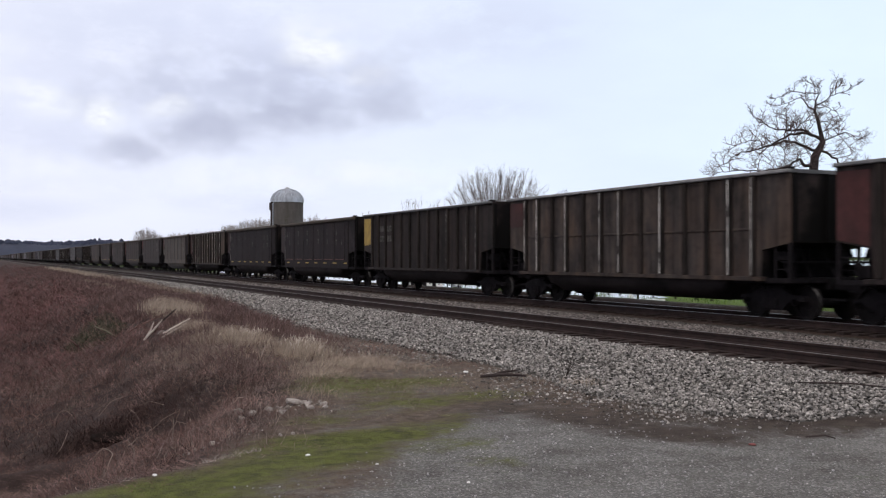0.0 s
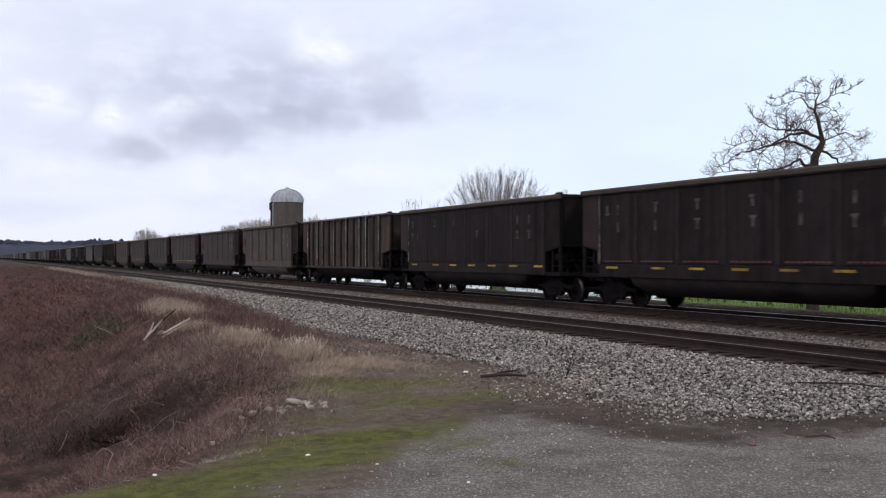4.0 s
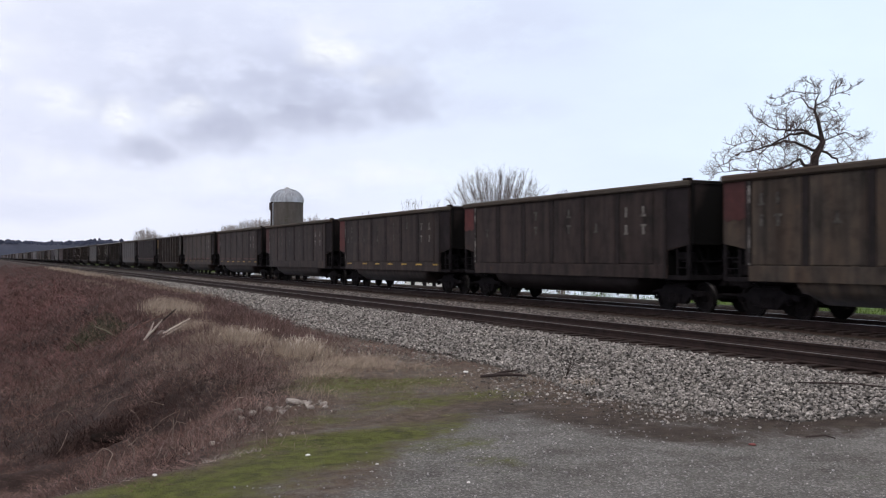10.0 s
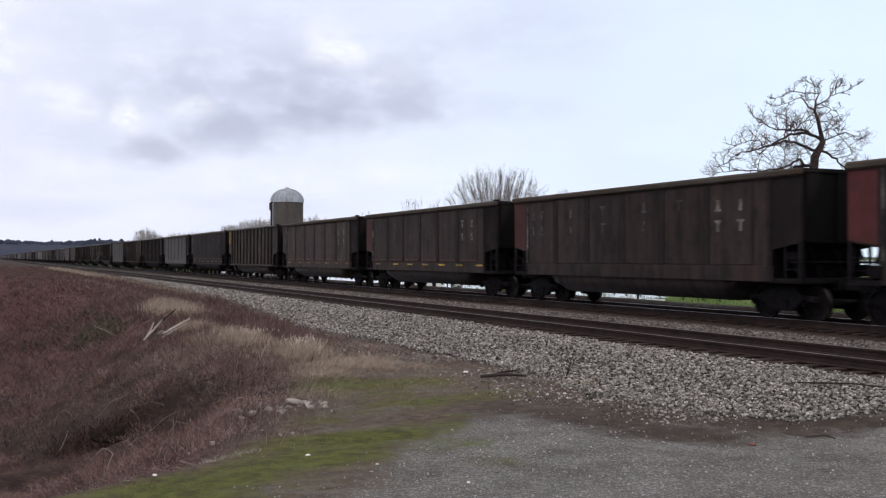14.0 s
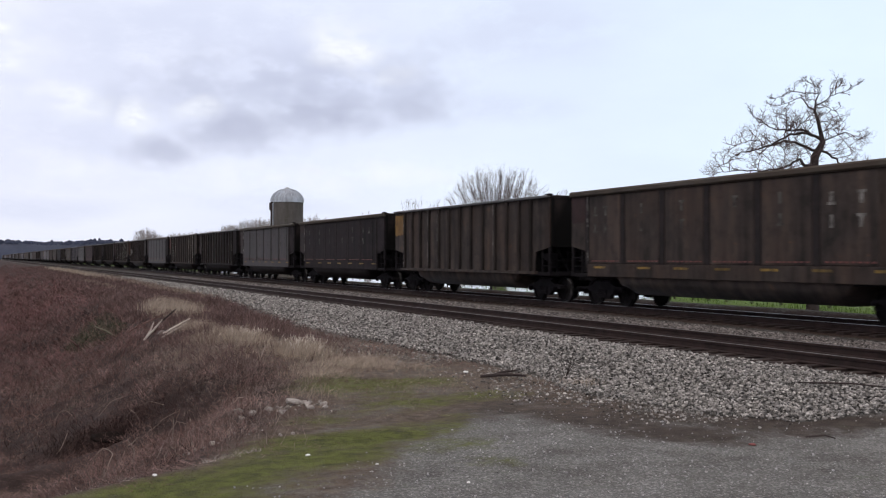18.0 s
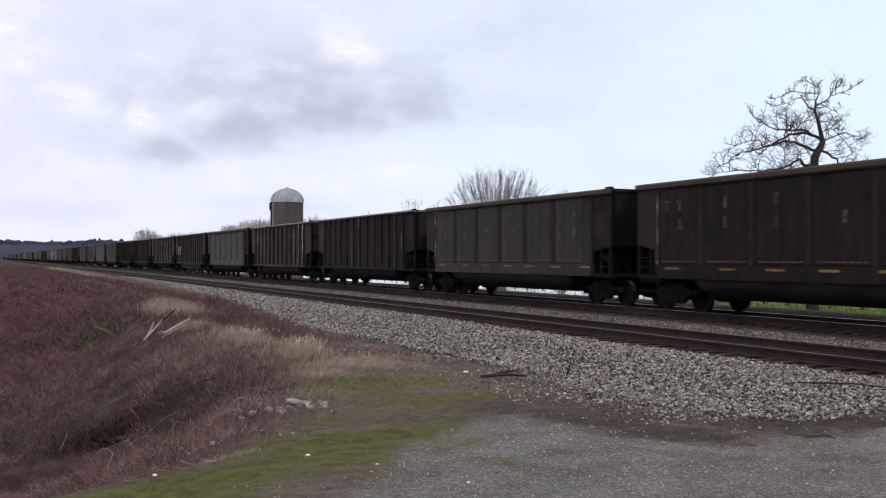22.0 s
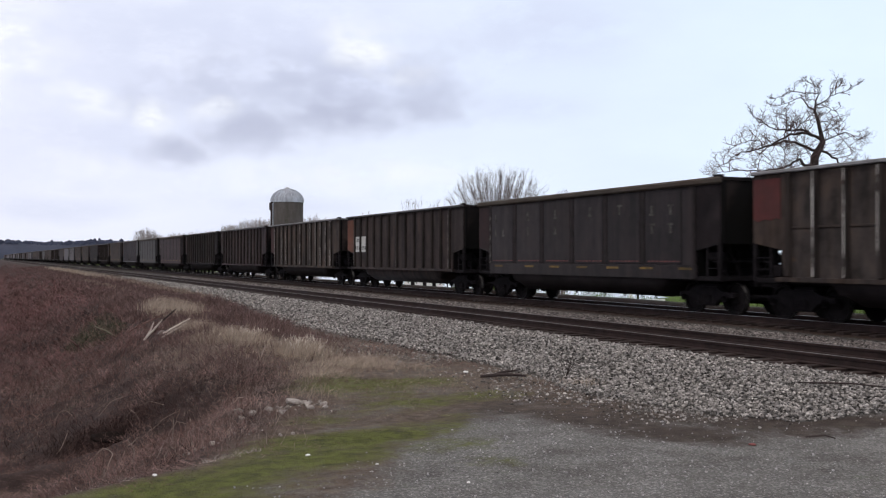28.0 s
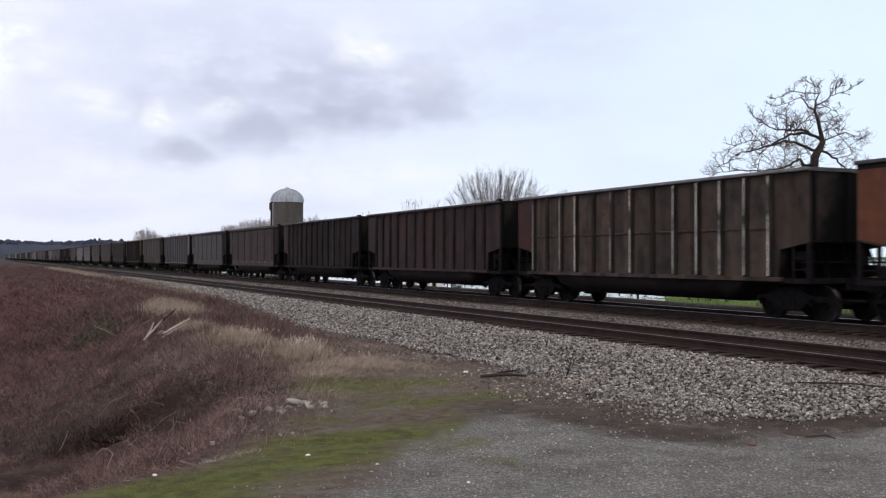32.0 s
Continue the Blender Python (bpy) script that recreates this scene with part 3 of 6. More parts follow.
def build_track(name, x, head, label):
    track = tagged(new(name), label, "railway track", "tracks", "structure")
    track.location = (x, 0, 0)
    side_mesh = finish("rail", prism(rail_profile(), -120, 1600, "y"), RAILSIDE)
    head_mesh = finish("rail_head", boxes((-0.032, 0.032, -120, 1600, 0.1745, 0.178)), head)
    for side in (-1, 1):
        rail = part("rail", side_mesh, RAILSIDE, track, "", pose(side * (GAUGE / 2 + 0.036), 0, RAIL_Z - 0.178))
        part("rail_head", head_mesh, head, rail, "worn shiny running surface")
    one = finish("tie", boxes((-1.30, 1.30, -0.115, 0.115, -0.18, 0.0), bevel=0.012), TIE)
    rnd = random.Random(x)
    n = 0
    for i in range(-30, 1500):
        y = i * 0.52 + rnd.uniform(-0.03, 0.03)
        if 3 < y < 95:
            part("tie", one, TIE, track, "", pose(rnd.uniform(-0.05, 0.05), y, RAIL_Z - 0.176 + rnd.uniform(-0.012, 0.008), 0, 0, rnd.uniform(-1, 1)))
            n += 1
    far = bmesh.new()
    for i in range(-60, 6):
        box(far, -1.3, 1.3, i * 0.52 - 0.115, i * 0.52 + 0.115, RAIL_Z - 0.35, RAIL_Z - 0.176)
    part("tie_row", far, TIE, track)
    far = []
    quad = []
    for i in range(183, 1000):
        b = len(far)
        far += [(-1.3, i * 0.52 - 0.115, RAIL_Z - 0.176), (1.3, i * 0.52 - 0.115, RAIL_Z - 0.176), (1.3, i * 0.52 + 0.115, RAIL_Z - 0.176),
                (-1.3, i * 0.52 + 0.115, RAIL_Z - 0.176), (-1.3, i * 0.52 - 0.115, RAIL_Z - 0.3), (-1.3, i * 0.52 + 0.115, RAIL_Z - 0.3)]
        quad += [(b, b + 1, b + 2, b + 3), (b, b + 3, b + 5, b + 4)]
    tagged(part("tie_row", mesh_np("tie_row", far, quad, TIE), TIE, track), kind="stuff")
    return track


build_track("railway_track_near", NEAR_X, RAILDULL, "empty near track of dark rails on wooden ties")
build_track("railway_track_far", FAR_X, RAILTOP, "far track carrying the train, rails on wooden ties")

# ---- coal cars ----
LENGTH, HALF, SIDE, TOP, SILL = 16.18, 7.35, 1.57, 3.91, 1.10
POSTS = [-6.05, -5.15, -4.18, -3.20, -2.14, -1.07, 0.0, 1.07, 2.14, 3.20, 4.18, 5.15, 6.05]
# posts that carry a pale edge strip on the cars that show it best
PALE_EDGED = {1: (0, 1, 3, 12), 4: (0, 2, 3, 5, 7, 9, 10, 12), 17: (0, 6, 12), 18: (0, 1, 2, 3, 4, 6, 7, 9, 10, 12)}
PANEL = 2.03
SEAMS = [-5.83 + i * PANEL for i in range(7)]
WHEEL = 0.457


def side_outline():
    """A side sheet with the lower corners cut away for the ladders."""
    h = HALF
    return [(-h, TOP - 0.08), (-h, 2.02), (-h + 1.02, 1.84), (-h + 1.10, SILL), (h - 1.10, SILL), (h - 1.02, 1.84), (h, 2.02), (h, TOP - 0.08)]


def end_outline():
    return [(0, TOP - 0.08), (0, 2.02), (1.02, 1.84), (1.10, SILL - 0.05), (1.14, SILL - 0.05), (1.08, 1.88), (0.05, 2.06), (0.05, TOP - 0.08)]


def tub():
    """The rounded belly that hangs between the trucks."""
    arc = [(1.54 - 0.76 * (1 - math.cos(a)), 1.04 - 0.62 * math.sin(a)) for a in np.linspace(0, math.pi / 2, 9)]
    half = [(1.555, 1.125), (1.55, 1.06)] + arc
    ring = [(-x, z) for x, z in half] + half[::-1]
    bm = bmesh.new()
    rows = []
    for y, s, lift in ((-4.95, 0.97, 0.70), (-4.6, 0.99, 0.30), (-4.2, 1.0, 0.0), (4.2, 1.0, 0.0), (4.6, 0.99, 0.30), (4.95, 0.97, 0.70)):
        rows.append([bm.verts.new((x * s, y, min(1.12, max(z, 0.42 + lift)))) for x, z in ring])
    for a, b in zip(rows, rows[1:]):
        for i in range(len(ring) - 1):
            bm.faces.new((a[i], a[i + 1], b[i + 1], b[i]))
    bm.faces.new(rows[0])
    bm.faces.new(rows[-1][::-1])
    bmesh.ops.recalc_face_normals(bm, faces=bm.faces)
    for i in range(9):
        y = -3.6 + i * 0.9 + 0.2 * math.sin(i * 5.1)
        box(bm, -0.93, -0.89, y, y + 0.05, 0.36, 0.45)
    return bm


def wheelset():
    bm = lathe([(0.075, -1.05), (0.075, -0.76)], 10, "x")
    wheel = [(0.075, -0.78), (0.16, -0.79), (0.17, -0.735), (0.37, -0.72), (0.39, -0.785), (0.452, -0.785), (0.457, -0.70), (0.485, -0.675), (0.485, -0.655), (0.38, -0.66), (0.17, -0.69), (0.075, -0.66)]
    axle = [(0.075, -0.66), (0.085, 0.66), (0.075, 0.66)]
    both = wheel + axle[1:] + [(r, -h) for r, h in wheel[::-1]] + [(0.075, 1.05)]
    bm.free()
    return lathe(both, 24, "x")


def wheel_mesh():
    """The wheelset, with bright outer rims."""
    me = cached("wheelset", wheelset, WHEELSTEEL)
    if len(me.materials) < 2:
        me.materials.append(TREAD)
        for poly in me.polygons:
            rim = [math.hypot(me.vertices[i].co.y, me.vertices[i].co.z) for i in poly.vertices]
            if abs(poly.center.x) > 0.70 and min(rim) > 0.44:
                poly.material_index = 1
    return me


def side_frame():
    """A cast truck side with its two openings and spring nest."""
    bm = prism([(-1.15, 0.50), (-1.15, 0.62), (-0.72, 0.66), (-0.42, 0.80), (0.42, 0.80), (0.72, 0.66), (1.15, 0.62), (1.15, 0.50), (0.62, 0.46), (0.36, 0.24), (-0.36, 0.24), (-0.62, 0.46)], -1.10, -0.92)
    for y in (-0.21, -0.07, 0.07, 0.21):
        r = bmesh.ops.create_cone(bm, segments=8, radius1=0.06, radius2=0.06, depth=0.26)
        bmesh.ops.transform(bm, matrix=Matrix.Translation((-1.13, y, 0.42)), verts=r["verts"])
    for y in (-0.89, 0.89):
        r = bmesh.ops.create_cone(bm, segments=10, radius1=0.10, radius2=0.08, depth=0.12)
        bmesh.ops.transform(bm, matrix=Matrix.Translation((-1.14, y, 0.47)) @ Matrix.Rotation(math.pi / 2, 4, "Y"), verts=r["verts"])
    return bm


def mirrored(maker):
    bm = maker()
    bmesh.ops.scale(bm, vec=(-1, 1, 1), verts=bm.verts)
    bmesh.ops.reverse_faces(bm, faces=bm.faces)
    return bm


def ladder(bm, y0, y1, z0, z1, x):
    for y in (y0, y1):
        box(bm, x - 0.02, x + 0.02, y - 0.025, y + 0.025, z0, z1)
    n = max(2, int((z1 - z0) / 0.36))
    for i in range(n):
        z = z0 + (i + 0.5) * (z1 - z0) / n
        box(bm, x - 0.012, x + 0.012, y0, y1, z - 0.015, z + 0.015)
    return bm


def end_frame():
    """Corner post, platform and ladder at a car's end, for the end at +y."""
    bm = boxes((-1.57, -1.47, HALF - 0.10, HALF, 1.0, 2.03), (1.47, 1.57, HALF - 0.10, HALF, 1.0, 2.03),
               (-1.53, -1.47, HALF - 0.62, HALF - 0.56, 1.0, 1.96), (1.47, 1.53, HALF - 0.62, HALF - 0.56, 1.0, 1.96),
               (-1.55, 1.55, HALF - 0.14, HALF, 0.98, 1.12), (-0.30, 0.30, HALF - 1.3, HALF + 0.05, 0.80, 1.08),
               (-1.55, -1.45, HALF - 1.2, HALF, 0.98, 1.10), (1.45, 1.55, HALF - 1.2, HALF, 0.98, 1.10))
    for z in (1.32, 1.62):
        box(bm, -1.545, -1.52, HALF - 0.6, HALF - 0.05, z, z + 0.025)
        box(bm, 1.52, 1.545, HALF - 0.6, HALF - 0.05, z, z + 0.025)
    return bm


def air_tank():
    """Air tank under the sloping end sheet, for the end at +y."""
    bm = bmesh.new()
    r = bmesh.ops.create_cone(bm, cap_ends=True, segments=14, radius1=0.20, radius2=0.20, depth=1.5)
    bmesh.ops.transform(bm, matrix=Matrix.Translation((0.2, HALF - 0.72, 1.42)) @ Matrix.Rotation(math.pi / 2, 4, "Y"), verts=r["verts"])
    return bm


def slant(x, dx):
    h = HALF
    bm = bmesh.new()
    v = [bm.verts.new(c) for c in ((x, h - 0.3, 1.12), (x + 0.07, h - 0.3, 1.12), (x + dx + 0.07, h - 0.25, 1.98), (x + dx, h - 0.25, 1.98),
                                   (x, h - 0.26, 1.12), (x + 0.07, h - 0.26, 1.12), (x + dx + 0.07, h - 0.21, 1.98), (x + dx, h - 0.21, 1.98))]
    for q in ((0, 1, 2, 3), (7, 6, 5, 4), (0, 4, 5, 1), (1, 5, 6, 2), (2, 6, 7, 3), (3, 7, 4, 0)):
        bm.faces.new([v[i] for i in q])
    bmesh.ops.recalc_face_normals(bm, faces=bm.faces)
    return bm


def end_gear(car):
    """Tank, uprights, slanting braces, walkway and boxes at both ends."""
    h = HALF
    upright = lambda x: boxes((x - 0.035, x + 0.035, h - 0.5, h - 0.42, 1.1, 1.95))
    pieces = [("air_tank", "0", air_tank), ("walkway", "0", lambda: boxes((-1.4, 1.4, h - 0.54, h - 0.20, 1.50, 1.54))),
              ("brake_box", "0", lambda: boxes((-0.6, 0.5, h - 0.9, h - 0.55, 1.12, 1.46), bevel=0.03)), ("brake_box", "1", lambda: boxes((-1.38, -1.02, h - 0.80, h - 0.42, 1.13, 1.44), bevel=0.03)), ("brake_box", "2", lambda: boxes((1.0, 1.36, h - 0.78, h - 0.36, 1.55, 1.80), bevel=0.03))]
    pieces += [("upright", str(x), functools.partial(upright, x)) for x in (-0.95, -0.5, 0.5, 0.95)]
    pieces += [("brace", str(x), functools.partial(slant, x, dx)) for x, dx in ((-1.2, 0.5), (-0.3, 0.55), (0.55, 0.5))]
    for name, tail, maker in pieces:
        part(name, cached(name + tail, maker, SOOT), SOOT, car)
        part(name, cached(name + tail + "back", lambda: half_turn(maker), SOOT), SOOT, car)


def coupler():
    bm = boxes((-0.09, 0.09, HALF, HALF + 0.55, 0.78, 0.98), (-0.16, 0.14, HALF + 0.50, HALF + 0.76, 0.72, 1.02), bevel=0.03)
    box(bm, 0.30, 0.36, HALF - 0.1, HALF + 0.66, 0.52, 0.58)
    return bm


def end_rib():
    return boxes((-0.045, 0.045, -HALF - 0.08, -HALF - 0.001, 2.06, TOP - 0.1))


def half_turn(maker):
    bm = maker()
    bmesh.ops.rotate(bm, cent=(0, 0, 0), matrix=Matrix.Rotation(math.pi, 3, "Z"), verts=bm.verts)
    return bm


def truck(car, y, near):
    t = part("truck", cached("truck_bolster", lambda: boxes((-0.95, 0.95, -0.38, 0.38, 0.34, 0.90), bevel=0.03), SOOT), SOOT, car, "black cast steel truck", pose(0, y, 0))
    part("side_frame", cached("side_frame", side_frame, SOOT), SOOT, t)
    part("side_frame", cached("side_frame_far", lambda: mirrored(side_frame), SOOT), SOOT, t)
    for dy in (-0.89, 0.89):
        w = part("wheelset", wheel_mesh(), WHEELSTEEL, t, "", pose(0, dy, WHEEL))
        if near:
            ROLLING.append((w, dy))


WHEELSTEEL = surface("oily_wheel_steel", [(0.3, (0.0067, 0.0058, 0.0063)), (0.7, (0.0165, 0.0140, 0.0148))], 5, 0.7, 0.1)
dull(WHEELSTEEL, 0.06)
ROLLING, CARS = [], []


def letter_bars(k):
    """One worn letter that can't be read, as a bar or two."""
    bm = boxes((-SIDE - 0.034, -SIDE - 0.026, -0.055, 0.055, 0, 0.32))
    if k % 3 == 0:
        box(bm, -SIDE - 0.035, -SIDE - 0.0255, -0.13, 0.13, 0.25, 0.32)
    elif k % 3 == 1:
        box(bm, -SIDE - 0.035, -SIDE - 0.0255, -0.12, 0.12, 0.0, 0.07)
    return bm


def lettering(car, places, z0, rnd, bright):
    for y in places:
        paint = LETTER if bright and y < -4 else LETTERDIM
        for row in (z0, z0 - 0.56):
            if rnd.random() < (0.95 if y < -4 else 0.7):
                k = rnd.randrange(3)
                part("letter", cached("letter_%d" % k, lambda: letter_bars(k), paint), paint, car, "faded white bar", pose(0, y, row - (0.1 if y < -4 else 0)))


def coal_car(k, kind, colour, panel=None, marked=True, pale=0, mid=True, tape=True, board=False, near=True):
    """An open-topped coal car; kind ribbed or smooth."""
    look_words = {"brown": "dusty brown", "tan": "dusty tan", "grey": "dusty dark grey", "dark": "sooty black-brown", "rust": "rusty brown", "umber": "dark umber", "khaki": "dusty khaki-brown", "sandy": "dusty light brown", "pale": "pale grey"}[colour]
    label = "%s %s open coal car%s" % (look_words, "ribbed" if kind == "ribbed" else "smooth-sided", " with %s end panel" % panel.replace("_", " ") if panel else " on the far track")
    car = tagged(new("coal_car"), label, "rail car", "cars of the coal train")
    m = COATS[colour]
    sheet = cached("side_wall", lambda: prism(side_outline(), -SIDE, -SIDE + 0.05), m)
    part("side_wall", sheet, m, car)
    part("side_wall", cached("side_wall_far", lambda: prism(side_outline(), SIDE - 0.05, SIDE), m), m, car)
    ends = lambda: prism([(HALF - a, z) for a, z in end_outline()], -SIDE + 0.052, SIDE - 0.052)
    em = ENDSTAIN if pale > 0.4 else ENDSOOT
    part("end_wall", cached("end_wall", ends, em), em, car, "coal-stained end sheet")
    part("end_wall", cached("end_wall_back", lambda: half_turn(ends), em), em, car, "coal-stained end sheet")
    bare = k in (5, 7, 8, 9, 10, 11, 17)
    belly = cached("tub", tub, m if bare else BELLYSHADE)
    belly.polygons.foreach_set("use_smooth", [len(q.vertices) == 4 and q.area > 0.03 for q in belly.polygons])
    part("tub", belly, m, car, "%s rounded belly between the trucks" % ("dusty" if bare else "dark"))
    frame_box = lambda: boxes((-1.42, 1.42, 4.4, HALF - 0.15, 0.95, 1.09))
    part("underframe", cached("underframe", frame_box, SOOT), SOOT, car)
    part("underframe", cached("underframe_back", lambda: half_turn(frame_box), SOOT), SOOT, car)
    part("floor", cached("floor", lambda: boxes((-SIDE + 0.06, SIDE - 0.06, -HALF + 1.2, HALF - 1.2, 1.13, 1.17)), SOOT), SOOT, car)
    if kind == "ribbed":
        chord = lambda: boxes((-SIDE - 0.115, -SIDE + 0.06, -HALF - 0.03, HALF + 0.03, TOP - 0.095, TOP), bevel=0.02)
        sill = lambda: boxes((-SIDE - 0.11, -SIDE + 0.05, -HALF + 0.9, HALF - 0.9, SILL - 0.08, SILL + 0.03))
        cm = CHORDPALE if pale > 0.4 else CHORD
    else:
        chord = lambda: boxes((-SIDE - 0.10, -SIDE + 0.06, -HALF - 0.06, HALF + 0.06, TOP - 0.20, TOP), bevel=0.05)
        sill = lambda: boxes((-SIDE - 0.03, -SIDE + 0.05, -HALF + 1.0, HALF - 1.0, SILL - 0.10, SILL + 0.32), bevel=0.012)
        cm = TOPDUST
    part("top_chord", cached("chord_" + kind, chord, cm), cm, car, "worn top rail")
    part("top_chord", cached("chord_far_" + kind, lambda: mirrored(chord), cm), cm, car)
    part("side_sill", cached("sill_" + kind, sill, m), m, car)
    part("side_sill", cached("sill_far_" + kind, lambda: mirrored(sill), m), m, car)
    cap = lambda: boxes((-SIDE, SIDE, HALF - 0.08, HALF + 0.05, TOP - 0.10, TOP - 0.004))
    cc = CHORD if pale > 0.4 else ENDSOOT
    part("end_chord", cached("end_chord", cap, cc), cc, car)
    part("end_chord", cached("end_chord_back", lambda: half_turn(cap), cc), cc, car)
    if near:
        if k < 21:
            end_gear(car)
        part("top_latch", cached("top_latch", lambda: boxes((-SIDE - 0.05, -SIDE + 0.12, -HALF - 0.05, -HALF + 0.25, TOP - 0.01, TOP + 0.06), bevel=0.015), SOOT), SOOT, car)
    part("end_frame", cached("end_frame", end_frame, SOOT), SOOT, car, "black corner posts and grab irons")
    part("end_frame", cached("end_frame_back", lambda: half_turn(end_frame), SOOT), SOOT, car, "black corner posts and grab irons")
    part("coupler", cached("coupler", coupler, SOOT), SOOT, car)
    part("coupler", cached("coupler_back", lambda: half_turn(coupler), SOOT), SOOT, car)
    if near:
        for x in (-1.46, -0.3, 0.3, 1.46):
            part("end_rib", cached("end_rib", end_rib, ENDSOOT), ENDSOOT, car, "", pose(x, 0, 0))
    rnd = random.Random(k * 31 + 5)
    if kind == "ribbed":
        # Dark posts, some with a patchy pale strip near the +y edge.
        post = lambda: boxes((-SIDE - 0.105, -SIDE + 0.001, -0.085, 0.085, SILL + 0.032, TOP - 0.100), bevel=0.03)
        edge_strip = lambda: boxes((-SIDE - 0.1085, -SIDE - 0.1045, 0.014, 0.052, SILL + 0.06, TOP - 0.13))
        dust = POSTDARK if colour != "pale" else m
        for i, y in enumerate(POSTS):
            bar = part("post", cached("post", post, dust), dust, car, "", pose(0, y, 0))
            if near and (i in PALE_EDGED[k] if k in PALE_EDGED else rnd.random() < pale):
                pm = POSTPALE if colour == "tan" else POSTDIM
                part("rubbed_edge", cached("rubbed_edge", edge_strip, pm), pm, bar, "pale strip near the post's +y edge")
            if k < 21:
                part("post", cached("post_far", lambda: mirrored(post), m), m, car, "", pose(0, y, 0))
        if mid and near:
            rib = lambda: boxes((-SIDE - 0.03, -SIDE + 0.001, -6.2, 6.2, 2.37, 2.43), bevel=0.01)
            part("middle_rib", cached("middle_rib", rib, m), m, car)
    else:
        seam = lambda: boxes((-SIDE - 0.028, -SIDE + 0.001, -0.11, 0.11, SILL + 0.323, TOP - 0.203))
        panel_plate = lambda: boxes((-SIDE - 0.022, -SIDE + 0.001, -PANEL / 2 + 0.14, PANEL / 2 - 0.14, SILL + 0.34, TOP - 0.22), bevel=0.014)
        if near:
            for y in SEAMS[:-1]:
                part("side_panel", cached("side_panel", panel_plate, m), m, car, "", pose(0, y + PANEL / 2, 0))
            for y in SEAMS[1:]:
                part("seam", cached("seam", seam, SEAMDARK), SEAMDARK, car, "", pose(0, y, 0))
    if near and kind == "smooth":
        front = lambda: prism([(-HALF + 0.01, TOP - 0.205), (-HALF + 1.03, TOP - 0.205), (-HALF + 1.03, 1.865), (-HALF + 0.01, 2.04)], -SIDE - 0.010, -SIDE)
        part("corner_post", cached("corner_post", lambda: boxes((-SIDE - 0.06, -SIDE + 0.001, -0.07, 0.07, SILL - 0.10, TOP - 0.205), bevel=0.015), SEAMDARK), SEAMDARK, car, "", pose(0, -6.27, 0))
        part("corner_panel", cached("corner_panel", front, CORNER), CORNER, car, "coal-dusted front corner")
        strip = lambda: boxes((-SIDE - 0.05, -SIDE + 0.001, -0.035, 0.035, SILL + 0.33, TOP - 0.205), bevel=0.01)
        part("corner_strip", cached("corner_strip", strip, POSTDIM), POSTDIM, car, "patchy pale corner strip", pose(0, HALF - 1.045, 0))
    if panel:
        pm = PANELS[panel]
        low = PAINT_ENDS.get(k, 0)
        plate = lambda: prism([(HALF - 1.0, TOP - 0.21), (HALF - 0.02, TOP - 0.21), (HALF - 0.02, 2.06), (HALF - 1.0, 1.90)], -SIDE - 0.012, -SIDE)
        if low:
            plate = lambda: prism([(HALF - 1.0, TOP - 0.21), (HALF - 0.02, TOP - 0.21), (HALF - 0.02, low + 0.04), (HALF - 0.2, low - 0.05), (HALF - 0.42, low + 0.03), (HALF - 0.66, low - 0.03), (HALF - 0.82, low + 0.05), (HALF - 1.0, low)], -SIDE - 0.012, -SIDE)
        part("end_panel", cached("end_panel%.2f" % low, plate, pm), pm, car, panel.replace("_", " ") + " painted end panel")
    if near and tape and kind == "smooth":
        strip = lambda: boxes((-SIDE - 0.036, -SIDE - 0.029, -0.32, 0.32, 1.275, 1.345))
        for y in [-5.9, -4.0, -2.2, -0.4, 1.4, 3.2, 5.6]:
            tm = REFLECT if k < 10 else REFLECTDIM
            part("reflector", cached("reflector", strip, tm), tm, car, "yellow reflector", pose(0, y, 0))
    if near and kind == "smooth" and k in (2, 9, 10, 12, 13, 16):
        dashes = lambda: boxes(*[(-SIDE - 0.0295, -SIDE - 0.0215, -0.8 + i * 0.2, -0.68 + i * 0.2, 1.50, 1.545) for i in range(8)])
        for y in SEAMS[:-1]:
            tagged(part("reflector_strip", cached("reflector_strip", dashes, RED_TAPE), RED_TAPE, car, "dull red dashes", pose(0, y + PANEL / 2, 0)), kind="stuff")
    if near and marked and kind == "smooth":
        chosen = [5.85, 5.25, 3.3, 1.35, -0.9, -2.6, -4.3, -5.2]
        lettering(car, chosen, 3.02, rnd, colour in ("brown", "sandy", "khaki"))
    if near and marked and kind == "ribbed" and k == 1:
        for y, z in ((4.75, 2.95), (3.72, 2.95), (4.75, 2.45), (3.72, 2.45)):
            part("number_patch", cached("number_patch", lambda: boxes((-SIDE - 0.02, -SIDE - 0.001, -0.28, 0.28, 0, 0.3)), LETTERDIM), LETTERDIM, car, "worn pale number patch", pose(0, y, z))
    if board:
        for y0, y1, bars in ((5.28, 6.13, ((5.72, 2.47), (5.47, 2.47), (5.92, 2.06), (5.68, 2.06), (5.44, 2.06))), (4.41, 5.12, ((4.93, 2.06), (4.72, 2.06), (4.51, 2.06)))):
            plate = part("number_board", boxes((-SIDE - 0.030, -SIDE - 0.001, y0, y1, 1.94, 2.77)), BOARD, car, "white number board with dark bars")
            for a0, z in bars:
                part("number_bar", boxes((-SIDE - 0.036, -SIDE - 0.0305, a0 - 0.05, a0 + 0.05, z, z + 0.20), bevel=0.002), SOOT, plate)
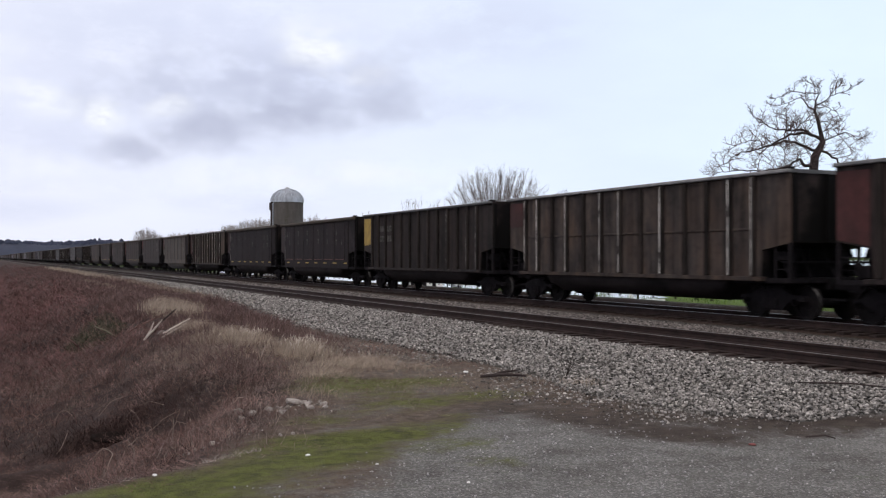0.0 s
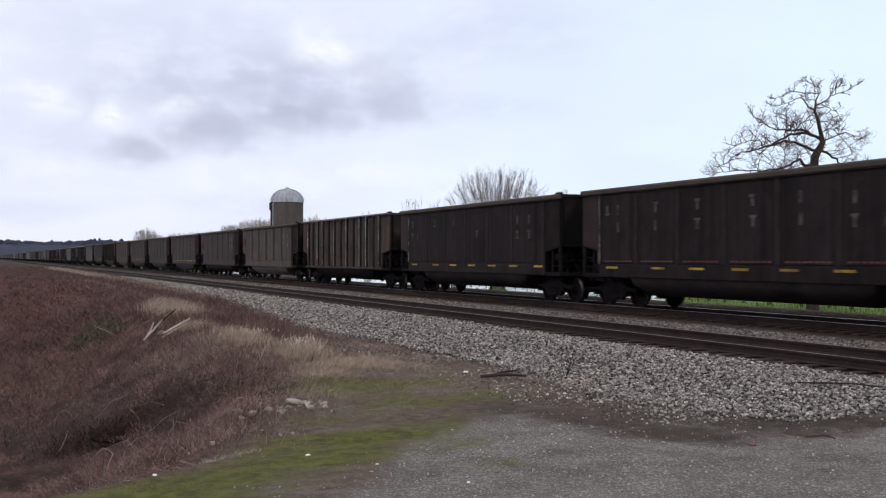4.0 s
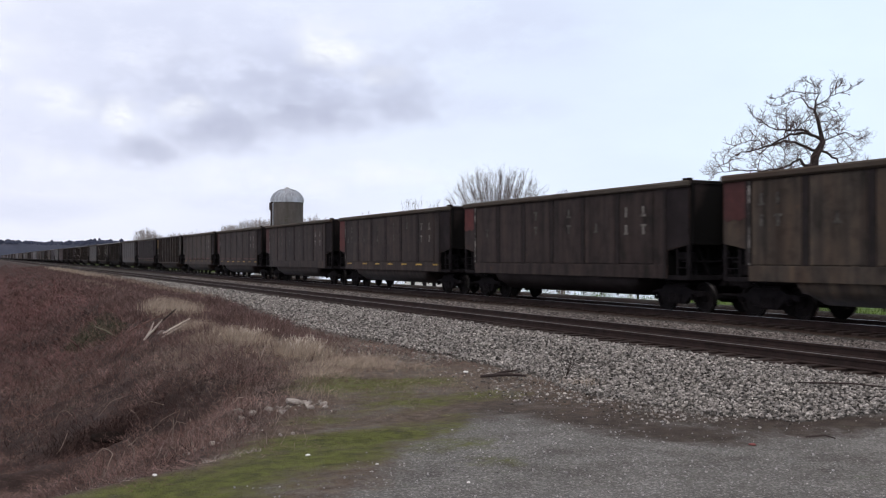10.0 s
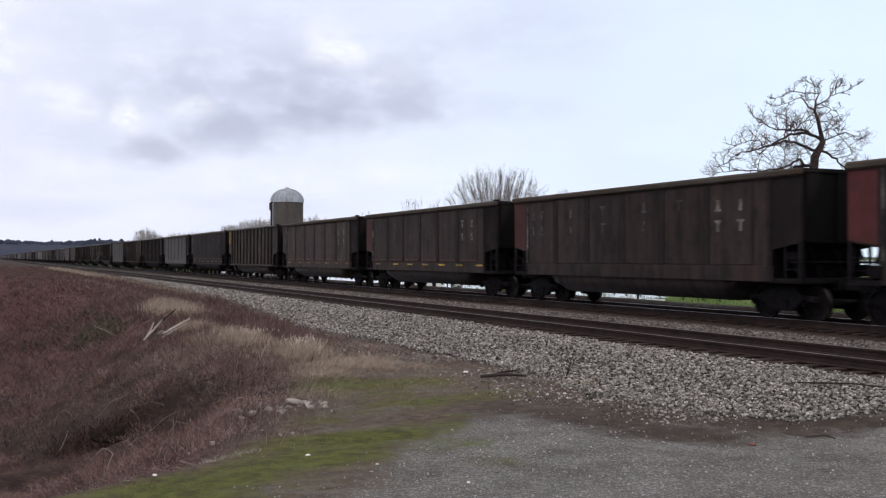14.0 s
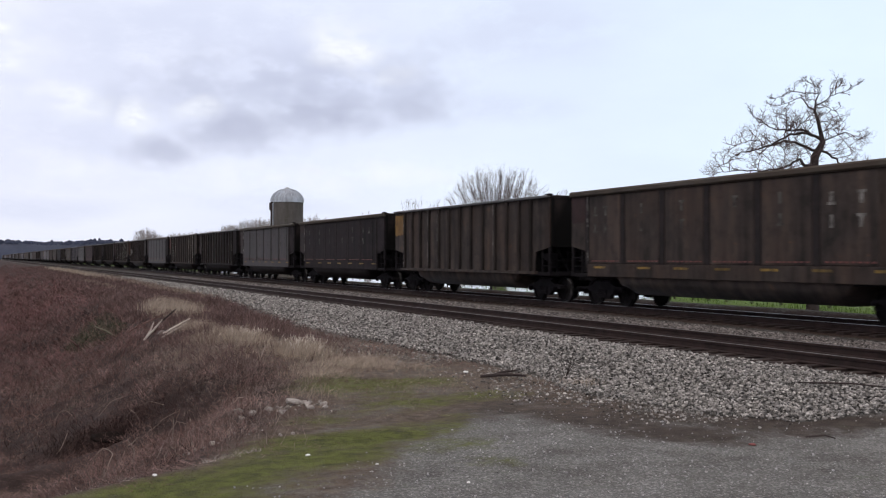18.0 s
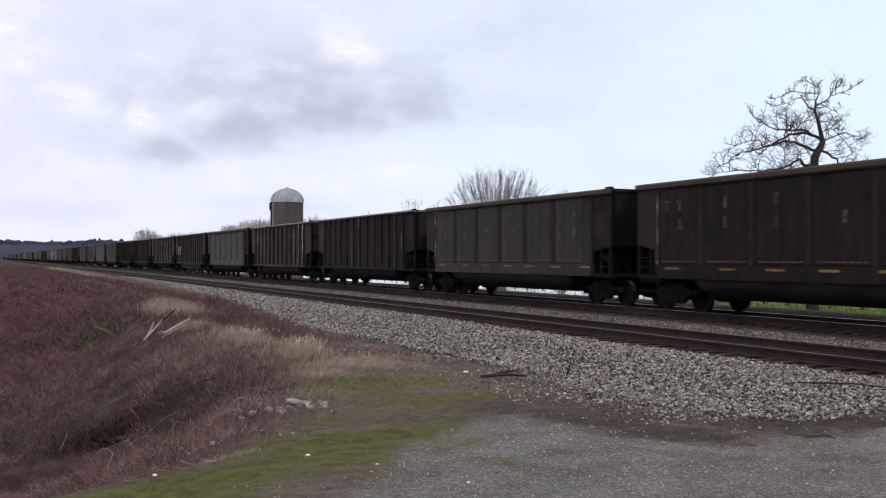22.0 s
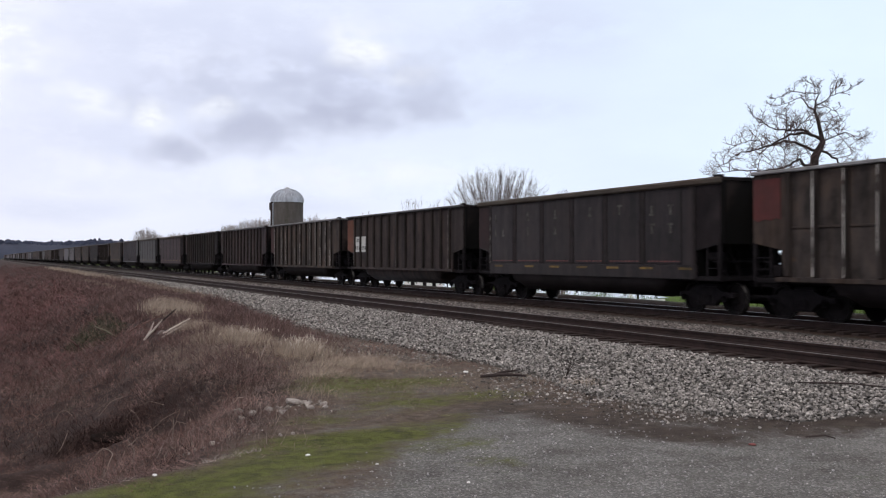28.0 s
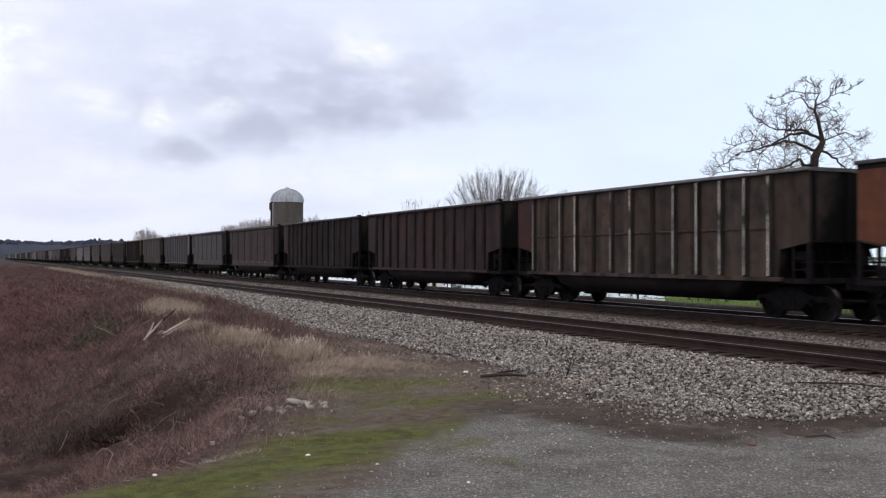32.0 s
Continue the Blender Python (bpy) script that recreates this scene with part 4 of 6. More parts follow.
    if k == 13:
        for i, (y, z, tilt, tall) in enumerate(((4.9, 1.52, 30, 0.26), (4.62, 1.55, -25, 0.28), (4.3, 1.50, 70, 0.20), (3.9, 1.53, 10, 0.24), (3.55, 1.48, -60, 0.22), (2.3, 1.52, 20, 0.30), (1.95, 1.56, -35, 0.26), (1.5, 1.50, 80, 0.24), (1.1, 1.55, 15, 0.26), (0.7, 1.52, -20, 0.22))):
            part("paint_mark", cached("paint_mark_%d" % i, lambda: boxes((-0.006, 0.0, -0.014, 0.014, -tall, tall * 0.6)), LETTERDIM), LETTERDIM, car, "thin pale painted bar", pose(-SIDE - 0.031, y, z + 0.06, tilt, 0, 0))
    for y in (-6.17, 6.17):
        truck(car, y, near and k < 21)
    CARS.append((car, k))
    return car


SEAMDARK = surface("dark_side_seam", [(0.3, (0.0080, 0.0060, 0.0065)), (0.7, (0.0211, 0.0152, 0.0159))], 3, 0.8, 0.1)

# car by car from the one that is leaving to the end of the train
CONSIST = {
    -2: ("ribbed", "brown", "dull_red", 0.2), -1: ("ribbed", "brown", "dull_red", 0.5), 0: ("ribbed", "tan", "dull_red", 0.75), 1: ("ribbed", "umber", "yellow", 0.35), 2: ("smooth", "dark", "dark_red", 0),
    3: ("smooth", "dark", "dark_red", 0), 4: ("ribbed", "tan", "dull_red", 0.7), 5: ("smooth", "sandy", "dull_red", 0), 6: ("smooth", "brown", "red", 0),
    7: ("smooth", "brown", "red", 0), 8: ("smooth", "brown", "dull_red", 0), 9: ("smooth", "brown", "dull_red", 0), 10: ("smooth", "khaki", "dark_red", 0),
    11: ("ribbed", "khaki", "ochre", 0.3), 12: ("smooth", "dark", "dark_red", 0), 13: ("smooth", "grey", "dark_red", 0), 14: ("ribbed", "dark", "dark_red", 0.6),
    15: ("ribbed", "tan", "red", 0.5), 16: ("smooth", "grey", "dark_red", 0), 17: ("ribbed", "brown", "orange", 0.1), 18: ("ribbed", "tan", "dull_red", 1.0),
    19: ("ribbed", "rust", "dark_red", 0.0), 20: ("ribbed", "dark", "dark_red", 0.1), 21: ("smooth", "rust", None, 0), 22: ("smooth", "grey", None, 0),
}


# how far down the paint of an end panel still shows
PAINT_ENDS = {0: 2.80, 1: 2.30, 5: 2.66, 6: 2.78, 10: 2.85, 11: 2.72, 15: 2.62}


def build_train():
    rnd = random.Random(3)
    for k in range(-2, 76):
        if k in CONSIST:
            kind, colour, panel, pale = CONSIST[k]
        else:
            kind = rnd.choice(["ribbed", "smooth", "smooth"])
            # Pale coats come up often here, putting haze into the far cars' colour.
            colour, panel, pale = rnd.choice(["brown", "grey", "pale", "dark", "rust", "pale", "tan", "tan"]), rnd.choice([None, "dull_red", "dull_red", "red", "ochre"]), 0.3
        coal_car(k, kind, colour, panel, pale=pale, mid=k not in (1, 11, 17, 19, 20), tape=k not in (5, 6, 8), board=k == 17, near=k < 30)


build_train()


def passed(t):
    """Car lengths run by the train since the start; it slows a little."""
    return 0.58174 * t - 0.000677 * t * t + 3.553e-6 * t ** 3


def motions():
    slack = {15: 0.17}
    for car, k in CARS:
        walk(car, [(t, pose(FAR_X, 26.32 + (k - passed(t)) * LENGTH + slack.get(k, 0), RAIL_Z)) for t in range(0, 33, 2)])
    for cloud, drift in CLOUDS:
        walk(cloud, [(0.0, pose(0, 0, 2.1)), (16.0, pose(0, 0, 2.1, 0, 0, drift / 2)), (32.0, pose(0, 0, 2.1, 0, 0, drift))])
    turn = lambda t: math.degrees(passed(t) * LENGTH / WHEEL)
    for wheel, dy in ROLLING:
        walk(wheel, [(i / 15, pose(0, dy, WHEEL, turn(i / 15), 0, 0)) for i in range(481)])


# ---- far things ----
def cloud_material(name, colour, spots, scale, low, high):
    """Backdrop cloud: soft patches, broken up by noise, lit from within like the sky around it."""
    m = bpy.data.materials.new(name)
    m.use_nodes = True
    ns, ls = m.node_tree.nodes, m.node_tree.links
    ns.clear()
    uv = ns.new("ShaderNodeUVMap")
    warp = node(ns, "ShaderNodeTexNoise", Scale=scale * 0.6, Detail=4.0)
    ls.new(uv.outputs[0], warp.inputs["Vector"])
    wob = ns.new("ShaderNodeVectorMath")
    wob.operation = "MULTIPLY_ADD"
    wob.inputs[1].default_value = (0.5, 0.28, 0)
    ls.new(warp.outputs["Color"], wob.inputs[0])
    ls.new(uv.outputs[0], wob.inputs[2])
    total = None
    for (cx, cy, rx, ry, gain) in spots:
        mp = ns.new("ShaderNodeVectorMath")
        mp.operation = "SUBTRACT"
        mp.inputs[1].default_value = (cx + 0.25, cy + 0.14, 0)
        ls.new(wob.outputs[0], mp.inputs[0])
        dv = ns.new("ShaderNodeVectorMath")
        dv.operation = "DIVIDE"
        dv.inputs[1].default_value = (rx, ry, 1)
        ls.new(mp.outputs[0], dv.inputs[0])
        flat = ns.new("ShaderNodeVectorMath")
        flat.operation = "MULTIPLY"
        flat.inputs[1].default_value = (1, 1, 0)
        ls.new(dv.outputs[0], flat.inputs[0])
        ln = ns.new("ShaderNodeVectorMath")
        ln.operation = "LENGTH"
        ls.new(flat.outputs[0], ln.inputs[0])
        mr = ns.new("ShaderNodeMapRange")
        mr.interpolation_type = "SMOOTHSTEP"
        for key, v in (("From Min", 1.0), ("From Max", 0.1), ("To Min", 0.0), ("To Max", gain)):
            mr.inputs[key].default_value = v
        ls.new(ln.outputs["Value"], mr.inputs[0])
        if total is None:
            total = mr.outputs[0]
        else:
            mx = ns.new("ShaderNodeMath")
            mx.operation = "MAXIMUM"
            ls.new(total, mx.inputs[0])
            ls.new(mr.outputs[0], mx.inputs[1])
            total = mx.outputs[0]
    sq = ns.new("ShaderNodeMapping")
    sq.inputs["Scale"].default_value = (1, 1.9, 1)
    ls.new(uv.outputs[0], sq.inputs[0])
    fluff = node(ns, "ShaderNodeTexNoise", Scale=scale, Detail=5.0, Roughness=0.52)
    ls.new(sq.outputs[0], fluff.inputs["Vector"])
    fr = ns.new("ShaderNodeMapRange")
    fr.interpolation_type = "SMOOTHSTEP"
    for key, v in (("From Min", low), ("From Max", high)):
        fr.inputs[key].default_value = v
    ls.new(fluff.outputs[0], fr.inputs[0])
    mul = ns.new("ShaderNodeMath")
    mul.operation = "MULTIPLY"
    ls.new(total, mul.inputs[0])
    ls.new(fr.outputs[0], mul.inputs[1])
    em = ns.new("ShaderNodeEmission")
    em.inputs[0].default_value = (*colour, 1)
    tr = ns.new("ShaderNodeBsdfTransparent")
    mix = ns.new("ShaderNodeMixShader")
    ls.new(mul.outputs[0], mix.inputs[0])
    ls.new(tr.outputs[0], mix.inputs[1])
    ls.new(em.outputs[0], mix.inputs[2])
    out = ns.new("ShaderNodeOutputMaterial")
    ls.new(mix.outputs[0], out.inputs[0])
    return m


CLOUDS = []


def cloud_bank(radius, colour, spots, scale, low, high, drift, label, lo=-1, hi=34):
    """A shell of far cloud round the viewer; its map runs in tens of degrees from the line of sight."""
    az, el = np.radians(np.arange(-62, 62.1, 2)), np.radians(np.arange(lo, hi + 0.1, 1.75))
    a, e = np.meshgrid(az, el)
    turn = radians(25.13)
    x, y, z = np.sin(a + turn) * np.cos(e), np.cos(a + turn) * np.cos(e), np.sin(e)
    w, h = len(az), len(el)
    i = (np.arange(h - 1)[:, None] * w + np.arange(w - 1)).ravel()
    quads = np.stack([i, i + 1, i + w + 1, i + w], 1)
    me = mesh_np("cloud_bank", np.stack([x, y, z], -1).reshape(-1, 3) * radius, quads, cloud_material("cloud_vapour", colour, spots, scale, low, high), True)
    layer = me.uv_layers.new(name="map")
    flat = np.stack([np.degrees(a).ravel(), np.degrees(e).ravel()], 1) / 10
    layer.data.foreach_set("uv", flat[quads.ravel()].astype(np.float32).ravel())
    ob = tagged(new("cloud_bank", me), label, "cloud", "clouds", "structure")
    ob.location = (0, 0, 2.1)
    CLOUDS.append((ob, drift))


cloud_bank(4300, (0.66, 0.71, 0.90), [(-1.5, 1.15, 1.9, 0.58, 0.62), (-1.05, 0.98, 1.3, 0.44, 0.66), (-2.2, 0.75, 0.7, 0.45, 0.45), (0.25, 1.32, 0.9, 0.34, 0.6), (-2.5, 0.3, 1.0, 0.12, 0.45), (-1.1, 0.3, 0.6, 0.09, 0.35), (0.2, 0.85, 0.6, 0.14, 0.45)],
           2.0, 0.25, 0.60, -3.2, "lavender grey veil of high cloud")
cloud_bank(4200, (0.51, 0.545, 0.705), [(-0.95, 0.98, 0.90, 0.33, 0.66), (-1.45, 0.95, 0.48, 0.36, 0.58), (-0.45, 1.02, 0.60, 0.28, 0.58), (-1.85, 0.92, 0.36, 0.2, 0.45)],
           2.8, 0.30, 0.62, -2.9, "dark grey rain cloud with ragged edges")
cloud_bank(4100, (0.475, 0.505, 0.655), [(-1.74, 0.62, 0.36, 0.15, 0.78), (-1.28, 0.71, 0.56, 0.20, 0.74), (-0.82, 0.80, 0.62, 0.20, 0.72), (-0.38, 0.86, 0.50, 0.15, 0.62)],
           3.4, 0.24, 0.56, -2.8, "low dark underside of the rain cloud")
cloud_bank(4000, (0.97, 1.0, 1.06), [(-0.72, 1.24, 0.42, 0.20, 0.9), (-2.75, 1.12, 0.6, 0.45, 1.0), (-1.88, 0.82, 0.24, 0.14, 0.95), (-1.52, 0.82, 0.20, 0.09, 0.6), (-2.3, 0.85, 0.4, 0.15, 0.7), (-0.5, 1.06, 0.30, 0.09, 0.4), (-2.2, 0.5, 0.5, 0.16, 0.6), (-0.9, 0.46, 1.4, 0.12, 0.6)],
           3.0, 0.34, 0.62, -2.9, "bright white breaks between the clouds")


def build_ridge():
    """Wooded ridge on the horizon."""
    n = 420
    rows = []
    ragged = rng.random(n) * 3.0 + 4.0 * (rng.random(n) > 0.86) * rng.random(n)
    for j, (dist, lift) in enumerate(((2300, 0.0), (2380, 0.55), (2500, 1.0), (2900, 1.0), (3300, 0.0))):
        az = np.radians(np.linspace(-26, 14, n))
        top = 35.5 + 4 * np.sin(az * 23) + 3 * np.sin(az * 61 + 1)
        z = lift * (top + (ragged if 0 < j < 4 else 0)) - 3
        rows.append(np.stack([np.sin(az) * dist, np.cos(az) * dist, z], 1))
    w = n
    i = (np.arange(len(rows) - 1)[:, None] * w + np.arange(w - 1)).ravel()
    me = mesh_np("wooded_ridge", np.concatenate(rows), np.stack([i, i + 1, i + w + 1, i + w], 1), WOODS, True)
    tagged(new("wooded_ridge", me), "distant wooded ridge, dark blue from painted haze, with ragged treetops", "hill", kind="structure")
    # single crowns that break the skyline
    verts, tris = [], []
    for _ in range(900):
        a, d = radians(rng.uniform(-26, 14)), rng.uniform(2470, 2520)
        base = 30 + 4 * math.sin(a * 23) + 3 * math.sin(a * 61 + 1)
        r, h = rng.uniform(5, 11), rng.uniform(5, 10) + 5 * (rng.random() > 0.93)
        b = len(verts)
        x, y = math.sin(a) * d, math.cos(a) * d
        for q in range(6):
            verts.append((x + r * math.cos(q * 1.047), y + r * math.sin(q * 1.047), base + rng.uniform(-2, 1)))
        for q in range(6):
            verts.append((x + 0.6 * r * math.cos(q * 1.047 + 0.5), y + 0.6 * r * math.sin(q * 1.047 + 0.5), base + h * rng.uniform(0.6, 0.8)))
        verts.append((x, y, base + h))
        for q in range(6):
            p = (q + 1) % 6
            tris += [(b + q, b + p, b + 6 + q), (b + p, b + 6 + p, b + 6 + q), (b + 6 + q, b + 6 + p, b + 12)]
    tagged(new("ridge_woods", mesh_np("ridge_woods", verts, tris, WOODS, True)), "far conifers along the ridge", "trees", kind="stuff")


build_ridge()


def build_silo():
    silo = tagged(new("silo"), "old concrete stave silo with a galvanised dome roof", "silo")
    silo.matrix_world = pose(45.84, 158.5, -0.55)
    wall = part("wall", lathe([(2.64, 0.0), (2.64, 11.78)], 40), CONCRETE, silo, "stained grey-brown concrete wall", smooth=False)
    hoop = finish("hoop", lathe([(2.64, -0.02), (2.67, -0.02), (2.67, 0.02), (2.64, 0.02)], 40), CONCRETE)
    for i in range(15):
        part("hoop", hoop, CONCRETE, wall, "", pose(0, 0, 0.5 + i * 0.77))
    prof = [(2.74, 11.72), (2.74, 11.87)] + [(2.70 * math.cos(a), 11.87 + 2.12 * math.sin(a) + 0.10 * max(0.0, a - 1.0)) for a in np.linspace(0.06, 1.5, 9)]
    dome = part("dome", lathe([(r, h) for r, h in prof], 40), DOME, silo, "weathered galvanised dome")
    rib = bmesh.new()
    for a0, a1 in zip(np.linspace(0.03, 1.42, 8), np.linspace(0.03, 1.42, 8)[1:]):
        p0, p1 = (2.72 * math.cos(a0), 11.88 + 2.15 * math.sin(a0)), (2.72 * math.cos(a1), 11.88 + 2.15 * math.sin(a1))
        vs = [rib.verts.new((p[0] + o, s * 0.045, p[1] + o * 0.5)) for p in (p0, p1) for o, s in ((0, -1), (0.07, -1), (0.07, 1), (0, 1))]
        for q in range(4):
            rib.faces.new((vs[q], vs[(q + 1) % 4], vs[4 + (q + 1) % 4], vs[4 + q]))
    rib_mesh = finish("rib", rib, DOME)
    for i in range(28):
        part("rib", rib_mesh, DOME, dome, "", pose(0, 0, 0, 0, 0, i * 360 / 28))
    part("cap", lathe([(0.42, 13.98), (0.42, 14.12), (0.15, 14.26)], 12), ROOFTIN, dome, "small vent cap")
    part("chute", boxes((-2.84, -2.50, -0.75, -0.1, 0.0, 11.8), bevel=0.05), BARK, silo, "dark unloading chute", pose(0, 0, 0, 0, 0, -2))
    part("chute_edge", boxes((-2.66, -2.52, -0.95, -0.78, 0.0, 11.6), bevel=0.03), DOME, silo, "pale galvanised chute edge", pose(0, 0, 0, 0, 0, -2))
    part("chute_hood", boxes((-2.95, -2.5, -0.8, -0.1, 10.4, 11.7), bevel=0.08), BARK, silo, "dark open chute hood", pose(0, 0, 0, 0, 0, -12))


build_silo()


def build_farm():
    """Farm shed and gear beyond the tracks."""
    shed = tagged(new("white_shed"), "small white shed with dark door openings", "shed", "farm sheds")
    shed.matrix_world = pose(33.6, 75.5, -0.56, 0, 0, -25)
    part("wall", boxes((-1.6, 1.6, 0, 3.0, 0, 2.4)), WHITEWALL, shed)
    part("roof", prism([(-0.3, 2.4), (1.5, 3.3), (3.3, 2.4), (3.3, 2.5), (1.5, 3.42), (-0.3, 2.5)], -1.8, 1.8), ROOFTIN, shed)
    for x in (-0.9, 0.1, 0.9):
        part("door", boxes((x - 0.16, x + 0.16, -0.03, -0.002, 0.0, 1.7)), SOOT, shed, "dark door opening")
    wagon = tagged(new("farm_wagon"), "flat white farm wagon on dark legs", "wagon")
    wagon.matrix_world = pose(32.6, 64.0, -0.56, 0, 0, -25)
    part("deck", boxes((-1.5, 1.5, 0, 1.2, 0.62, 0.78), bevel=0.02), WHITEWALL, wagon)
    for x in (-1.2, 1.2):
        for y in (0.15, 1.05):
            part("leg", boxes((x - 0.07, x + 0.07, y - 0.07, y + 0.07, 0, 0.62)), SOOT, wagon)
    tank = tagged(new("feed_hopper"), "pale cone-bottomed feed hopper on legs", "hopper")
    tank.matrix_world = pose(33.3, 69.0, -0.56)
    part("cone", lathe([(0.15, 0.35), (0.75, 1.4), (0.75, 2.6), (0.3, 3.0)], 16), DOME, tank)
    for a in range(4):
        part("leg", boxes((0.5, 0.58, -0.04, 0.04, 0, 1.35)), SOOT, tank, "", pose(0, 0, 0, 0, 0, 45 + a * 90))
    fence = tagged(new("white_fence"), "white board fence on the green field", "fence")
    fence.matrix_world = pose(35.7, 49.3, -0.56, 0, 0, -25)
    for i in range(2):
        part("post", boxes((-0.07 + i * 0.45, 0.07 + i * 0.45, -0.07, 0.07, 0, 1.15), bevel=0.01), WHITEWALL if i == 0 else SOOT, fence)
    part("rail", boxes((0.1, 2.1, -0.03, 0.03, 0.02, 0.13)), WHITEWALL, fence)
    brace = boxes((-0.03, 0.03, -0.02, 0.02, 0, 0.75))
    part("brace", brace, WHITEWALL, fence, "", pose(0.35, 0, 0.05, 0, -40, 0))


build_farm()


class Wood:
    """Collects tapered limbs of one tree."""

    def __init__(self, seed):
        self.v, self.q, self.rnd = [], [], random.Random(seed)

    def tube(self, pts, radii, sides):
        b0 = len(self.v)
        for i, p in enumerate(pts):
            d = (pts[min(i + 1, len(pts) - 1)] - pts[max(i - 1, 0)]).normalized()
            u = d.cross(Vector((0.3, 0.8, 0.5))).normalized()
            w = d.cross(u)
            for k in range(sides):
                a = 2 * math.pi * k / sides
                self.v.append(p + (u * math.cos(a) + w * math.sin(a)) * radii[i])
            if i:
                b = b0 + (i - 1) * sides
                for k in range(sides):
                    self.q.append((b + k, b + (k + 1) % sides, b + sides + (k + 1) % sides, b + sides + k))

    def shoot(self, start, way, length, radius, level, curl, lift, kids, least):
        """A crooked shoot with smaller ones along it."""
        r = self.rnd
        n = 3 if level == 0 else 4
        pts, d = [start.copy()], way.normalized()
        for i in range(n):
            d = (d + Vector((r.uniform(-1, 1), r.uniform(-1, 1), r.uniform(-1, 1))) * curl + Vector((0, 0, lift))).normalized()
            pts.append(pts[-1] + d * length / n)
        self.tube(pts, [max(least, radius * (1 - 0.72 * i / n)) for i in range(n + 1)], 3 if level < 2 else 5)
        if level:
            for i in range(kids):
                f = r.uniform(0.25, 1.0) * n
                j = min(int(f), n - 1)
                p = pts[j].lerp(pts[j + 1], f - j)
                side = Vector((r.uniform(-1, 1), r.uniform(-1, 1), r.uniform(-0.4, 0.9))).normalized()
                self.shoot(p, (pts[j + 1] - pts[j]).normalized() * 0.55 + side, length * r.uniform(0.38, 0.68), radius * 0.5, level - 1, curl, lift, kids, least)

    def mesh(self, name, material):
        return mesh_np(name, [tuple(p) for p in self.v], self.q, material, True)


def crooked(points, rnd, jitter):
    """A limb's bends, softened and made crooked between its turning points."""
    out = []
    for i in range(len(points) - 1):
        p0, p1, p2, p3 = points[max(i - 1, 0)], points[i], points[i + 1], points[min(i + 2, len(points) - 1)]
        for k in range(3):
            u = k / 3
            c = 0.5 * (2 * p1 + (p2 - p0) * u + (2 * p0 - 5 * p1 + 4 * p2 - p3) * u * u + (3 * p1 - p0 - 3 * p2 + p3) * u ** 3)
            if out:
                c += Vector((rnd.uniform(-1, 1), rnd.uniform(-1, 1), rnd.uniform(-1, 1))) * jitter
            out.append(c)
    return out + [points[-1]]


def grow_limb(tree, seed, thick, lean_y, *bends):
    """One heavy limb through its bends (side, height) with its forks and twigs; lean_y leads it back or forth."""
    w, tw = Wood(seed), Wood(seed + 40)
    pts = crooked([Vector((x, lean_y * i / len(bends), z)) for i, (x, z) in enumerate(bends)], w.rnd, 0.045)
    n = len(pts)
    w.tube(pts, [max(0.012, thick * (1 - 0.86 * j / (n - 1))) for j in range(n)], 7)
    part("limb", w.mesh("limb", BARK), BARK, tree)
    for j in range(1 if thick > 0.06 else 0, n - 1):
        way = (pts[j + 1] - pts[j]).normalized()
        for q in range(max(1, round((pts[j + 1] - pts[j]).length * 7.2))):
            share = (j + tw.rnd.random()) / (n - 1)
            side = Vector((tw.rnd.uniform(-1, 1), tw.rnd.uniform(-1, 1), tw.rnd.uniform(-0.45, 1.0))).normalized()
            strong = q % 3 == 0 and share < 0.97
            reach = tw.rnd.uniform(0.5, 1.25) * (1 - 0.3 * share) * (0.95 if strong else 0.58) * min(1, max(0.5, (11.3 - pts[j].z) / 3.2))
            tw.shoot(pts[j].lerp(pts[j + 1], tw.rnd.random()), side + way * 0.55, reach, 0.020 if strong else 0.008, 3 if strong else 1, 0.30, 0.05, 3, 0.0031)
    for q in range(3):
        side = Vector((tw.rnd.uniform(-1, 1), tw.rnd.uniform(-1, 1), tw.rnd.uniform(-0.5, 0.8))) * 0.6
        tw.shoot(pts[-1], (pts[-1] - pts[-2]).normalized() + side, tw.rnd.uniform(0.3, 0.65) * min(1, max(0.45, (11.2 - pts[-1].z) / 3.2)), 0.011, 2, 0.26, 0.04, 4, 0.0036)
    tagged(part("crown", tw.mesh("crown", TWIG), TWIG, tree, "fine reddish twigs"), kind="stuff")


